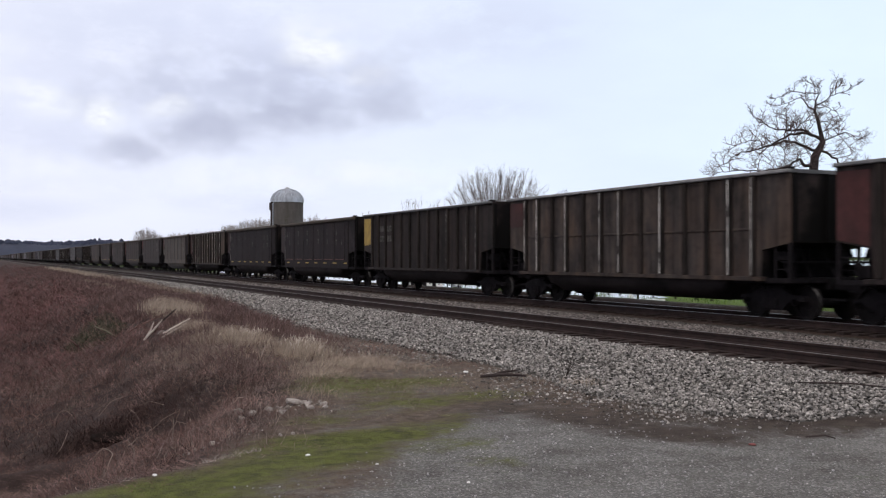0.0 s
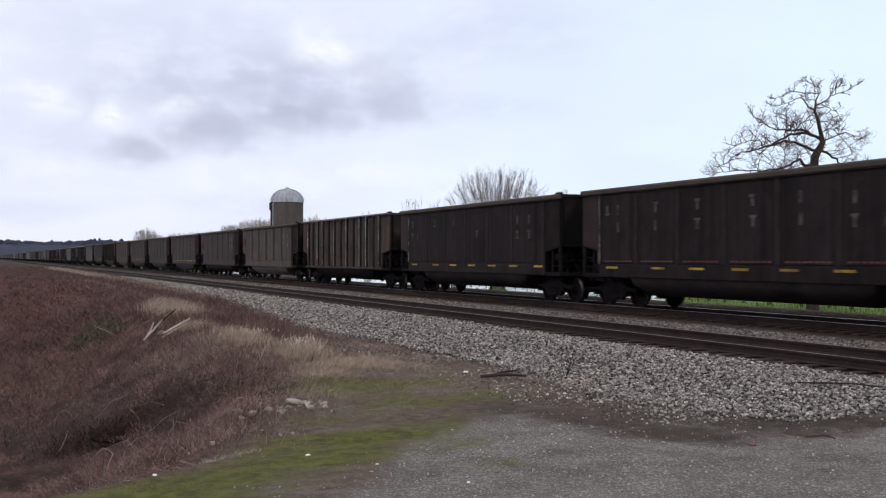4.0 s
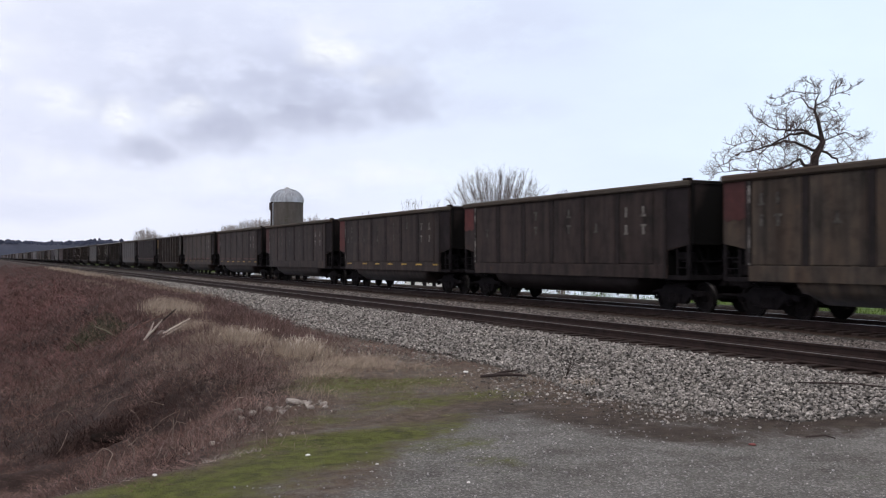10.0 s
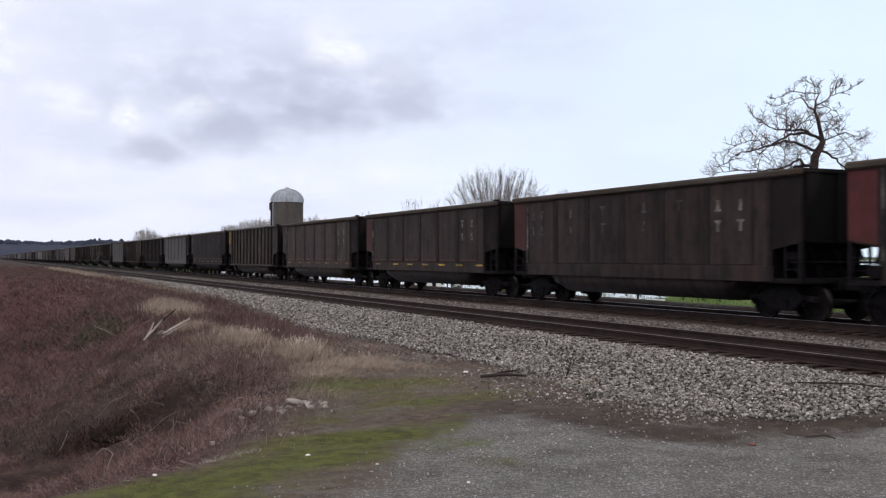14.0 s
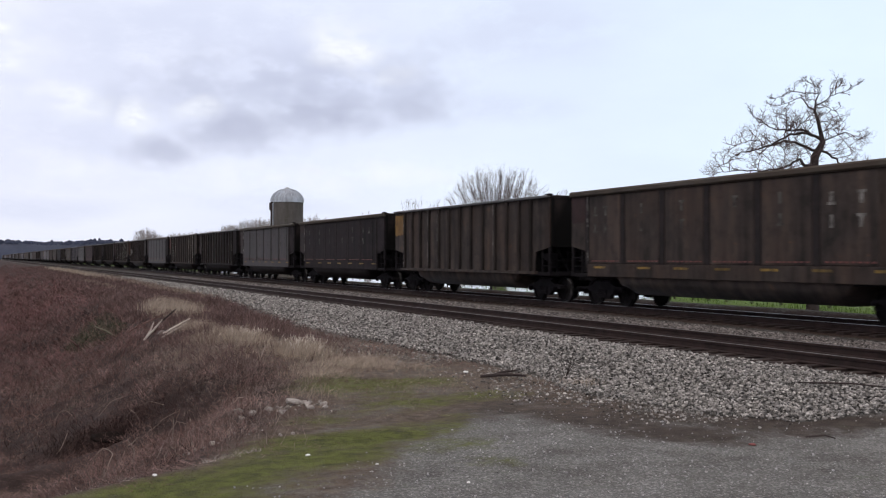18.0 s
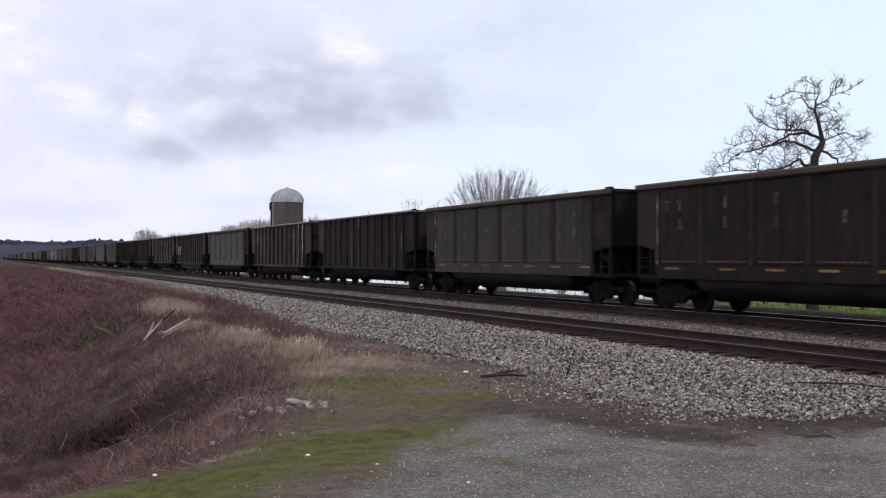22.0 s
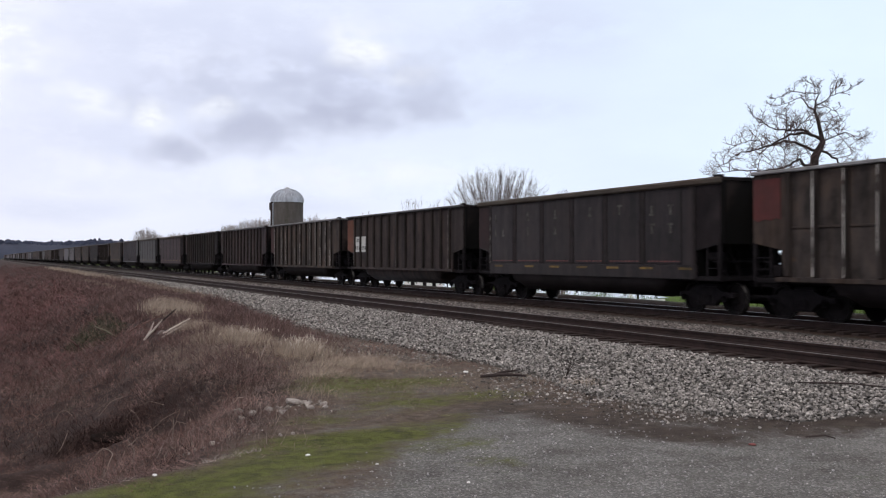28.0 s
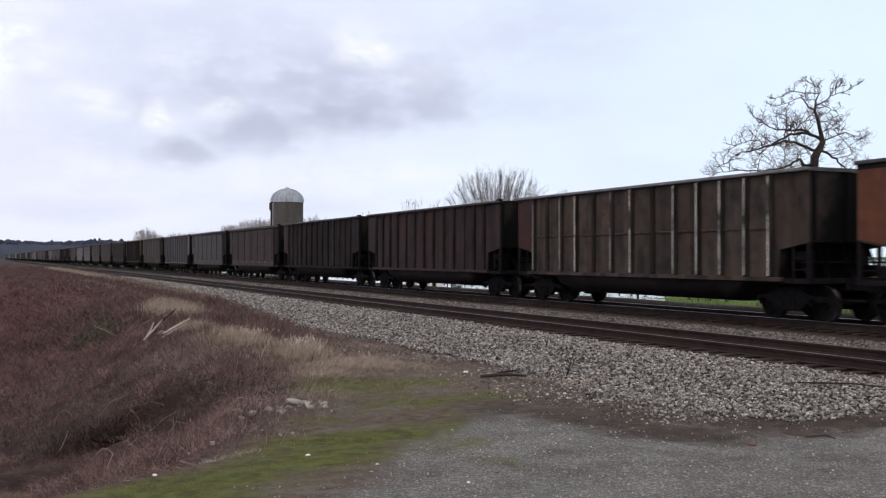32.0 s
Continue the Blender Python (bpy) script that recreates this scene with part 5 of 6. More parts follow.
def build_orchard_tree():
    """Old gnarled fruit tree: a thick trunk, one crooked leader and long arching side limbs."""
    tree = tagged(new("gnarled_tree"), "old bare gnarled fruit tree with crooked dark limbs", "tree")
    tree.matrix_world = pose(33.62, 32.83, -0.6, 0, 0, -25.13)
    trunk = Wood(1)
    trunk.tube([Vector(p) for p in ((0.0, 0, 0.0), (0.04, 0, 1.2), (-0.05, 0, 4.6), (0.06, 0, 6.4), (0.14, 0, 7.2), (0.28, 0, 7.45), (0.50, 0, 7.85), (0.40, 0, 8.3), (0.26, 0, 8.9), (0.14, 0, 9.25), (0.19, 0, 9.6))],
               [0.30, 0.25, 0.23, 0.20, 0.18, 0.165, 0.125, 0.088, 0.070, 0.054, 0.040], 10)
    part("trunk", trunk.mesh("trunk", BARK), BARK, tree, "thick dark trunk")
    # leader and what springs from it
    grow_limb(tree, 21, 0.040, 0.3, (0.19, 9.58), (0.32, 10.0), (0.36, 10.4))
    grow_limb(tree, 22, 0.030, -0.9, (0.17, 9.52), (0.75, 9.86), (1.2, 10.05), (1.75, 10.3))
    grow_limb(tree, 23, 0.037, 0.8, (0.13, 9.25), (-0.14, 9.55), (-0.36, 9.88), (-0.9, 9.68), (-1.3, 9.58))
    grow_limb(tree, 24, 0.025, -0.8, (0.28, 10.05), (-0.26, 10.02), (-1.0, 10.02), (-1.5, 9.85), (-1.95, 9.72))
    grow_limb(tree, 30, 0.025, 1.0, (0.20, 9.42), (0.74, 9.46), (1.25, 9.3), (1.58, 9.05))
    grow_limb(tree, 32, 0.022, 0.6, (0.34, 10.30), (0.02, 10.52), (-0.2, 10.66))
    grow_limb(tree, 35, 0.020, -0.7, (0.85, 9.98), (1.02, 10.25), (1.15, 10.45))
    # the two arches to one hand and the sprays that they carry
    grow_limb(tree, 25, 0.074, -1.3, (0.44, 7.95), (-0.05, 8.18), (-0.68, 8.2), (-1.3, 8.05), (-1.66, 7.85), (-2.1, 7.62), (-2.5, 7.35), (-2.85, 6.95))
    grow_limb(tree, 26, 0.072, 1.5, (0.12, 7.48), (-0.42, 7.70), (-0.85, 7.93), (-1.2, 7.93), (-1.72, 7.75), (-2.25, 7.62), (-2.85, 7.5), (-3.4, 7.12), (-3.95, 6.78))
    grow_limb(tree, 27, 0.050, -1.0, (-0.02, 8.2), (-0.55, 8.38), (-1.15, 8.33), (-1.75, 8.38), (-2.2, 8.55), (-2.7, 8.76), (-2.95, 9.0))
    grow_limb(tree, 31, 0.030, 0.5, (-1.2, 8.1), (-1.05, 8.7), (-1.02, 9.2))
    grow_limb(tree, 33, 0.029, -0.8, (-0.75, 8.3), (-0.42, 8.78), (-0.08, 8.98))
    grow_limb(tree, 34, 0.034, 0.6, (-2.2, 7.62), (-2.3, 7.95), (-2.9, 7.9), (-3.5, 7.6))
    grow_limb(tree, 36, 0.030, 0.4, (-1.1, 7.93), (-1.15, 7.5), (-1.14, 7.1))
    grow_limb(tree, 37, 0.030, -0.5, (-0.45, 7.75), (-0.28, 7.45), (-0.18, 7.15))
    # low limbs, half hidden by the train
    grow_limb(tree, 38, 0.084, -1.2, (0.04, 6.80), (-0.45, 6.82), (-0.66, 7.06), (-1.2, 6.80), (-1.55, 6.6), (-2.1, 6.45))
    grow_limb(tree, 39, 0.042, 1.2, (-1.3, 6.72), (-2.2, 6.58), (-3.0, 6.62), (-3.6, 6.62), (-4.1, 6.5))
    # limbs to the other hand
    grow_limb(tree, 28, 0.067, 1.0, (0.30, 7.48), (0.72, 7.42), (1.2, 7.12), (1.75, 6.75), (2.3, 6.6), (2.7, 6.75))
    grow_limb(tree, 29, 0.039, -1.0, (0.50, 7.85), (0.9, 8.1), (1.4, 8.22), (1.75, 7.9))
    grow_limb(tree, 40, 0.029, 0.9, (0.30, 8.75), (0.75, 8.8), (1.3, 8.6))
    grow_limb(tree, 41, 0.029, -0.6, (0.40, 8.3), (0.85, 8.4), (1.5, 7.6))


build_orchard_tree()


def bush(name, x, y, tall, wide, stems, seed, material, label, least, kids=3, level=2, group="", z=-0.6, droop=0.42):
    """Bare many-stemmed shrub tree, fanned out like a vase."""
    ob = tagged(new(name), label, "tree", group)
    ob.matrix_world = pose(x, y, z)
    stem, twig = Wood(seed), Wood(seed + 500)
    r = stem.rnd
    for i in range(stems):
        a, f = (i * 2.39996 + r.uniform(-0.25, 0.25)) % 6.2832, math.sqrt((i + r.random()) / stems)
        tip = Vector((math.cos(a) * f * wide / 2, math.sin(a) * f * wide / 2, tall * (1 - droop * f ** 4.5) * r.uniform(0.93, 1.0)))
        foot = Vector((math.cos(a) * 0.5 * f, math.sin(a) * 0.5 * f, 0))
        mid = foot.lerp(tip, 0.5) + Vector((-math.cos(a) * f * 0.6, -math.sin(a) * f * 0.6, 0.4))
        pts = [foot, foot.lerp(mid, 0.6), mid, mid.lerp(tip, 0.55) + Vector((r.uniform(-0.2, 0.2), r.uniform(-0.2, 0.2), 0)), tip]
        stem.tube(pts, [0.0052 * tall, 0.0042 * tall, 0.0031 * tall, 0.0016 * tall, least], 4)
        for j in range(1, 4):
            for _ in range(kids):
                p = pts[j].lerp(pts[j + 1], r.random())
                d = (pts[j + 1] - pts[j]).normalized() + Vector((r.uniform(-0.34, 0.34), r.uniform(-0.34, 0.34), r.uniform(0.0, 0.5)))
                twig.shoot(p, d, tall * r.uniform(0.05, 0.19 - 0.03 * j), 0.011, level - 1, 0.22, 0.08, 3, least)
    tagged(part("trunk", stem.mesh("trunk", material), material, ob, "upright bare stems"), kind="stuff")
    tagged(part("crown", twig.mesh("crown", material), material, ob, "thin bare twigs"), kind="stuff")
    return ob


bush("bare_willow", 45.1, 83.8, 10.8, 11.0, 110, 3, PALETWIG, "bare many-stemmed willow with upright grey-brown shoots", 0.005, 12, droop=0.48)
bush("bare_bush", 53.4, 85.5, 9.4, 2.6, 12, 5, PALETWIG, "small bare bush beside the willow", 0.012)
bush("bare_bush", 59.6, 137.8, 12.0, 5.0, 18, 6, PALETWIG, "sparse bare bush with thin shoots", 0.009)
bush("bare_bush", 63.0, 136.5, 11.8, 4.0, 14, 7, PALETWIG, "sparse bare bush with thin shoots", 0.009)
bush("bare_bush", 63.9, 168.8, 10.8, 5.0, 16, 8, FARTWIG, "bare bush far behind the train, paled by painted haze", 0.02)
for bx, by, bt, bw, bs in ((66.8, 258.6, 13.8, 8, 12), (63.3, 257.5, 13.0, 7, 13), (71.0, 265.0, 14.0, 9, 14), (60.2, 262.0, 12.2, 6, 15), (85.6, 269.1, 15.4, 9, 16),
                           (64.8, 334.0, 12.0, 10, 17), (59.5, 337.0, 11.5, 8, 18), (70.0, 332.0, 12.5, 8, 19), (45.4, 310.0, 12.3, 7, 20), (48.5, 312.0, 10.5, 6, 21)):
    bush("bare_tree", bx, by, bt * 0.9, bw * 1.1, 46, bs, FARTWIG, "far bare tree, greyed by painted haze, with a dense twig crown", 0.022, 9, 2, "far bare trees", droop=0.30)


# ---- plants and stones ----
PLUME = surface("bleached_seed_head", [(0.3, (0.52, 0.45, 0.38)), (0.7, (0.72, 0.65, 0.57))], 3, 0.9, 0.0, island=0.2)


def strands(name, foot, tip, bend, width, material, label, category, kind="stuff"):
    """Thin tapered stems from foot to tip, bent by bend at the middle, all in one mesh."""
    n = len(foot)
    a = rng.uniform(0, math.pi, n)
    side = np.stack([np.cos(a), np.sin(a), np.zeros(n)], 1) * (width / 2)[:, None]
    mid = (foot + tip) / 2 + bend
    v = np.stack([foot - side, foot + side, mid - side * 0.75, mid + side * 0.75, tip], 1).reshape(-1, 3)
    b = np.arange(n)[:, None] * 5
    tris = np.concatenate([b + [0, 1, 3], b + [0, 3, 2], b + [2, 3, 4]], 1).reshape(-1, 3)
    return tagged(new(name, mesh_np(name, v, tris, material)), label, category, kind=kind)


def on_ground(x, y, sink=0.03):
    return np.stack([x, y, height(x, y) - sink], 1)


def lean(n, amount):
    a, r = rng.uniform(0, 2 * math.pi, n), np.sqrt(rng.random(n)) * amount
    return np.stack([np.cos(a) * r, np.sin(a) * r, np.zeros(n)], 1)


def up(h):
    return np.stack([np.zeros_like(h), np.zeros_like(h), h], 1)


def clumpy(x, y):
    return np.clip(0.5 + 0.75 * (wave(x, y, 1.6, 3) + 0.6 * wave(x, y, 4.0, 6)), 0.34, 1)


def build_brush():
    # red canes of the field, dense near, coarser far off
    n = 240000
    y = 10 * np.exp(rng.random(n) * math.log(36.0))
    x = bank_edge(y) - np.abs(rng.random(n)) ** 0.8 * np.clip(8 + 0.05 * y, 8, 24) + 0.3
    edge = bank_edge(y) - x
    red = step01(-0.6, 1.2, (y - 31) / 17 + 0.4 * wave(x, y, 0.9, 9) + 0.10 * (edge - 4))
    keep = (rng.random(n) < red * clumpy(x, y)) & (edge > 0.1 + 1.2 * (y < 60)) & (np.hypot((x - 4.0) / 1.3, (y - 38.6) / 3.2) > 1)
    x, y, edge = x[keep], y[keep], edge[keep]
    m = len(x)
    h = rng.uniform(0.06, 0.42, m) * (1 + 0.6 * wave(x, y, 1.3, 3)) * np.clip(0.5 + edge / 4, 0.55, 1.15)
    f = on_ground(x, y)
    l = lean(m, 0.75)
    loose = rng.random(m) < 0.6
    f = f + up(np.where(loose, h * rng.random(m), 0))
    tip, bend = f + up(np.where(loose, rng.uniform(-0.4, 0.7, m), 1) * h) + l, up(h * 0.3) + l * 0.15 + lean(m, 0.16)
    width = np.clip(y * 0.00042, 0.008, 0.04)
    # Dark-coloured canes stand in for shaded hollows, fewer of them far off.
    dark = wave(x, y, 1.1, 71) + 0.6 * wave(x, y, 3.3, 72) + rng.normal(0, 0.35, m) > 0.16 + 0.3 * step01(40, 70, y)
    for mask, name, stem, words in ((~dark, "red_canes", CANE, "dense red-brown canes covering the low field"), (dark, "dark_canes", DARKCANE, "red canes of the field, darkened in patches to imitate shaded hollows")):
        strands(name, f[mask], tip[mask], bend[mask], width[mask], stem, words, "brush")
    # low red weeds from the bank's edge to the ballast
    n = 95000
    y = 17.5 * np.exp(rng.random(n) * math.log(12.5))
    lo, hi = bank_edge(y) - 1.6, weed_line(y)
    x = lo + (hi - lo) * rng.random(n)
    keep = (np.hypot(x - 5.2, (y - 31.2) / 1.6) > 0.9) & (np.hypot((x - 4.6) / 1.4, (y - 36) / 2.4) > 1)
    keep &= rng.random(n) < step01(16.5, 24, y + 2.5 * wave(x, y, 1.0, 61) - 5 * step01(1.2, 0.3, weed_line(y) - x) * (y < 30)) * np.where(np.hypot((x - 6.2) / 0.8, (y - 22.5) / 5.5) < 1, 0.15, 1) * np.clip(0.75 + 0.5 * wave(x, y, 1.7, 62), 0.2, 1)
    x, y = x[keep], y[keep]
    m = len(x)
    h = rng.uniform(0.05, 0.30, m) * (1 + 0.4 * wave(x, y, 1.1, 63))
    f = on_ground(x, y)
    l = lean(m, 0.45)
    strands("red_weeds", f, f + up(h) + l, up(h * 0.4) + lean(m, 0.10), np.clip(y * 0.00042, 0.006, 0.04), WEED, "low red-brown weeds on the verge beside the ballast", "weeds")
    # brown dead tangle on the bank: short crossing stems in clumps, dark between
    n = 270000
    y = 8.0 * np.exp(rng.random(n) * math.log(6.0))
    x = np.maximum(bank_edge(y) - rng.random(n) ** 0.9 * 8.5 + 0.9, -1.5 + rng.random(n) * 0.8)
    edge = bank_edge(y) - x
    red = step01(-0.6, 1.2, (y - 30) / 17 + 0.3 * wave(x, y, 0.9, 9) + 0.10 * (edge - 4))
    hole = np.clip(1.7 * np.exp(-((x - 2.22) ** 2 / 0.20 + (y - 19.9) ** 2 / 0.45)), 0, 1)
    keep = (np.hypot(x - 5.2, (y - 31.2) / 1.6) > 0.8) & (rng.random(n) < (1 - hole) * (1 - 0.75 * red) * clumpy(x + 3, y) * (0.25 + 0.75 * step01(-0.8, 0.5, edge)))
    x, y, edge = x[keep], y[keep], edge[keep]
    m = len(x)
    h = rng.uniform(0.0, 0.20, m) * (1 + 0.9 * wave(x, y, 1.6, 2)) * np.clip(0.35 + edge / 2.5, 0.3, 1.2)
    loose = rng.random(m) < 0.75
    f = on_ground(x, y) + up(np.where(loose, h * rng.random(m), 0))
    h = h * np.where(loose, rng.uniform(-0.6, 0.6, m), 1)
    drift = 2.3 + 1.6 * wave(x, y, 0.8, 31) + rng.normal(0, 0.5, m)
    comb = np.stack([np.cos(drift), np.sin(drift), np.zeros(m)], 1) * (rng.uniform(0.05, 0.40, m) * (rng.random(m) < 0.35))[:, None]
    l = lean(m, 0.30) + comb
    # Stem colour goes dark in patches to imitate shade down in the tangle.
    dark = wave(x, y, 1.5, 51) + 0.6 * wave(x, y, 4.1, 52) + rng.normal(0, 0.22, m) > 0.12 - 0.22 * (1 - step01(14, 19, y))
    bend = up(np.abs(h) * 0.4) + lean(m, 0.10)
    for mask, name, stem, words in ((~dark, "dead_brambles", BRAMBLE, "tangled brown dead brambles and weeds on the bank"), (dark, "dark_brambles", DARKBRAMBLE, "dead bramble on the bank, darkened in patches to imitate shaded hollows")):
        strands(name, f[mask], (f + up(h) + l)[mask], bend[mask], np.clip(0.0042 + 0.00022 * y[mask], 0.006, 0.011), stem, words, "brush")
    n = 2200
    x, y = rng.normal(2.3, 0.5, n), rng.normal(20.8, 0.3, n)
    f = on_ground(x, y) + up(rng.uniform(0, 0.12, n))
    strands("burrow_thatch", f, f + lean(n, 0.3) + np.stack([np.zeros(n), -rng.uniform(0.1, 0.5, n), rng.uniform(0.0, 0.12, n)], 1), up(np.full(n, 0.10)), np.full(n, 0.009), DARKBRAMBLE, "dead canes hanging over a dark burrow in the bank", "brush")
    # pale straws caught in the tangle, thickest in two combed swaths
    n = 7000
    y = rng.uniform(8.5, 34, n)
    x = bank_edge(y) - rng.random(n) * 6.5
    keep = rng.random(n) < 0.75 * step01(0.0, 0.9, wave(x, y, 1.2, 41))
    x, y = x[keep], y[keep]
    x, y = np.concatenate([x, rng.normal(1.7, 0.45, 900), rng.normal(4.7, 0.35, 420), rng.normal(2.75, 0.45, 400), rng.normal(3.4, 0.5, 500), rng.normal(5.0, 0.5, 2600), rng.normal(4.6, 0.5, 1500), rng.normal(4.3, 0.5, 900)]), np.concatenate([y, rng.normal(31.0, 2.0, 900), rng.normal(24.6, 0.6, 420), rng.normal(12.7, 0.9, 400), rng.normal(14.6, 0.9, 500), rng.normal(23.0, 2.4, 2600), rng.normal(24.6, 1.6, 1500), rng.normal(17.5, 1.2, 900)])
    n = len(x)
    f = on_ground(x, y)
    h = rng.uniform(0.02, 0.16, n)
    drift = 0.9 + 1.3 * wave(x, y, 0.7, 31) + rng.normal(0, 0.5, n)
    l = lean(n, 0.15) + np.stack([np.cos(drift), np.sin(drift), np.zeros(n)], 1) * rng.uniform(0.05, 0.35, n)[:, None]
    strands("dry_straws", f, f + up(h) + l, up(h * 0.7) + lean(n, 0.12), np.clip(0.003 + 0.00014 * y, 0.004, 0.008), DIMSTRAW, "pale dry straws lying in the dark bank weeds", "grass")


def build_burrow():
    """A near-black lump, coloured as the shade in a burrow's mouth under the thatch."""
    bm = lump(5, 0.40, 0.30, 0.07)
    ob = tagged(new("burrow", finish("burrow", bm, BURROWSHADE, True)), "black lump standing in for the shade inside a burrow in the bank", "burrow")
    ob.matrix_world = pose(2.33, 20.4, -1.45, 16, 4, -8)


def arched_shoot(i, *bends):
    """A long bare bramble shoot in a crooked arch; bends are x, y and height over the bank."""
    w = Wood(700 + i)
    pts = crooked([Vector((x, y, ground_z(x, y) + h)) for x, y, h in bends], w.rnd, 0.02)
    n = len(pts)
    w.tube(pts, [0.011 * (1 - 0.6 * j / n) for j in range(n)], 5)
    tagged(new("bramble_shoot", w.mesh("bramble_shoot", SHOOT)), "long pale bramble shoot arching over the bank", "bramble", "bramble shoots")


def build_shoots():
    arched_shoot(0, (1.78, 15.0, 0.0), (2.03, 15.1, 0.05), (2.10, 15.6, 0.25), (2.07, 16.0, 0.42))
    arched_shoot(1, (1.72, 16.2, 0.0), (1.92, 16.7, 0.25), (1.84, 17.2, 0.36), (1.62, 17.4, 0.22), (1.45, 17.5, 0.02))
    arched_shoot(2, (2.0, 16.5, 0.0), (2.18, 16.9, 0.22), (2.42, 17.2, 0.30))
    arched_shoot(3, (2.2, 17.0, 0.03), (2.5, 17.0, 0.08), (2.9, 17.2, 0.10))
    arched_shoot(4, (2.55, 14.9, 0.0), (2.62, 15.1, 0.18), (2.66, 15.4, 0.40))
    arched_shoot(5, (2.05, 13.7, 0.02), (2.25, 14.2, 0.10), (2.42, 14.7, 0.14))
    arched_shoot(6, (1.35, 20.8, 0.0), (1.50, 20.9, 0.12), (1.60, 21.2, 0.18))
    arched_shoot(7, (2.95, 21.6, 0.03), (3.15, 21.0, 0.10), (3.35, 20.4, 0.08))
    arched_shoot(8, (1.38, 14.6, 0.0), (1.42, 14.7, 0.20), (1.40, 14.9, 0.36))
    arched_shoot(9, (1.08, 14.4, 0.0), (1.02, 14.6, 0.16), (0.98, 14.8, 0.30))
    arched_shoot(10, (1.55, 14.8, 0.0), (1.60, 14.9, 0.15), (1.62, 15.0, 0.24))
    shoots = random.Random(5)
    for i in range(26):
        y = shoots.uniform(11.5, 27)
        x = float(bank_edge(np.array([y]))[0]) - 0.6 - shoots.random() * 3.6
        a, r, h = shoots.uniform(0, 6.283), shoots.uniform(0.25, 0.7), shoots.uniform(0.05, 0.28)
        arched_shoot(20 + i, (x, y, 0.0), (x + 0.5 * r * math.cos(a), y + 0.5 * r * math.sin(a), h), (x + r * math.cos(a), y + r * math.sin(a), h * 0.5))


def build_grass():
    # tall pale grass along the verge
    parts = []
    for cx, cy, rx, ry, n, h0, h1 in ((6.3, 20.8, 0.65, 1.5, 3600, 0.06, 0.38), (6.05, 25.6, 0.7, 3.0, 4600, 0.05, 0.30), (5.45, 26.4, 0.45, 2.2, 2300, 0.04, 0.24), (5.35, 22.6, 0.5, 1.8, 1100, 0.03, 0.16), (5.9, 30.5, 0.7, 2.2, 1500, 0.06, 0.3), (6.6, 18.4, 1.0, 1.3, 2800, 0.03, 0.22), (7.4, 17.4, 0.7, 1.0, 500, 0.03, 0.14), (5.6, 17.4, 0.7, 1.4, 1300, 0.03, 0.18), (6.6, 39.0, 0.9, 5.0, 3600, 0.12, 0.62),
                                      (7.9, 75, 0.5, 22, 400, 0.1, 0.4), (10.1, 62, 0.4, 22, 1200, 0.10, 0.40), (10.3, 130, 0.5, 60, 2600, 0.2, 0.65), (8.9, 13.6, 0.35, 0.5, 260, 0.05, 0.2),
                                      (7.0, 15.6, 1.5, 2.4, 1300, 0.015, 0.07), (7.2, 19.5, 1.0, 2.5, 700, 0.02, 0.10), (4.6, 14.6, 0.5, 0.9, 150, 0.05, 0.22)):
        a, r = rng.uniform(0, 6.283, n), np.sqrt(rng.random(n)) * rng.uniform(0.4, 1.15, n)
        parts.append(np.stack([cx + np.cos(a) * r * rx, cy + np.sin(a) * r * ry, rng.uniform(h0, h1, n)], 1))
    p = np.concatenate(parts)
    f = on_ground(p[:, 0], p[:, 1])
    l = lean(len(p), 0.22) + np.array([0.06, -0.03, 0])
    strands("straw_grass", f, f + up(p[:, 2]) + l, -l * 0.15, np.clip(p[:, 1] * 0.00038, 0.006, 0.06), STRAW, "tall pale dry grass along the verge", "grass")
    clump = np.maximum(np.exp(-((p[:, 0] - 6.35) / 0.3) ** 2 - ((p[:, 1] - 25.0) / 0.9) ** 2), np.exp(-((p[:, 0] - 6.25) / 0.35) ** 2 - ((p[:, 1] - 20.6) / 0.8) ** 2))
    pick = (rng.random(len(p)) < 0.01 + 0.16 * clump) & (p[:, 2] > 0.16) & (p[:, 1] < 50) & (p[:, 1] > 16.8)
    tip = (f + up(p[:, 2]) + l)[pick]
    n = len(tip)
    bow = np.stack([rng.uniform(-0.05, 0.08, n), rng.uniform(-0.06, 0.06, n), rng.uniform(0.02, 0.10, n)], 1)
    strands("grass_plumes", tip - up(np.full(n, 0.03)), tip + bow, lean(n, 0.02), np.full(n, 0.013), PLUME, "feathery pale seed heads of the dry grass", "grass")
    # dead brown weeds between verge and ballast
    n = 74000
    y = 10.8 * np.exp(rng.random(n) * math.log(9.2))
    x = rng.uniform(bank_edge(y) - 0.3, 9.3 + 0.7 * step01(17, 22, y))
    keep = rng.random(n) < step01(-0.5, 0.6, wave(x, y, 1.1, 12) + 0.5 * wave(x, y, 3, 2) - 0.12 * (1 - step01(16, 22, y)) - 0.5 * (1 - step01(11, 13.5, y)))
    x, y = x[keep], y[keep]
    x, y = np.concatenate([x, rng.normal(8.45, 0.3, 1000), rng.normal(7.7, 0.3, 350)]), np.concatenate([y, rng.normal(13.6, 0.35, 1000), rng.normal(12.2, 0.3, 350)])
    m = len(x)
    f = on_ground(x, y)
    l = lean(m, 0.2)
    strands("brown_weeds", f, f + up(rng.uniform(0.02, 0.16, m) * np.clip(y / 18 - 0.4, 0.25, 1)) + l * np.clip(y / 18 - 0.2, 0.35, 1)[:, None], lean(m, 0.03), np.clip(y * 0.0005, 0.005, 0.010), BRAMBLE, "low brown weeds at the foot of the ballast", "weeds")
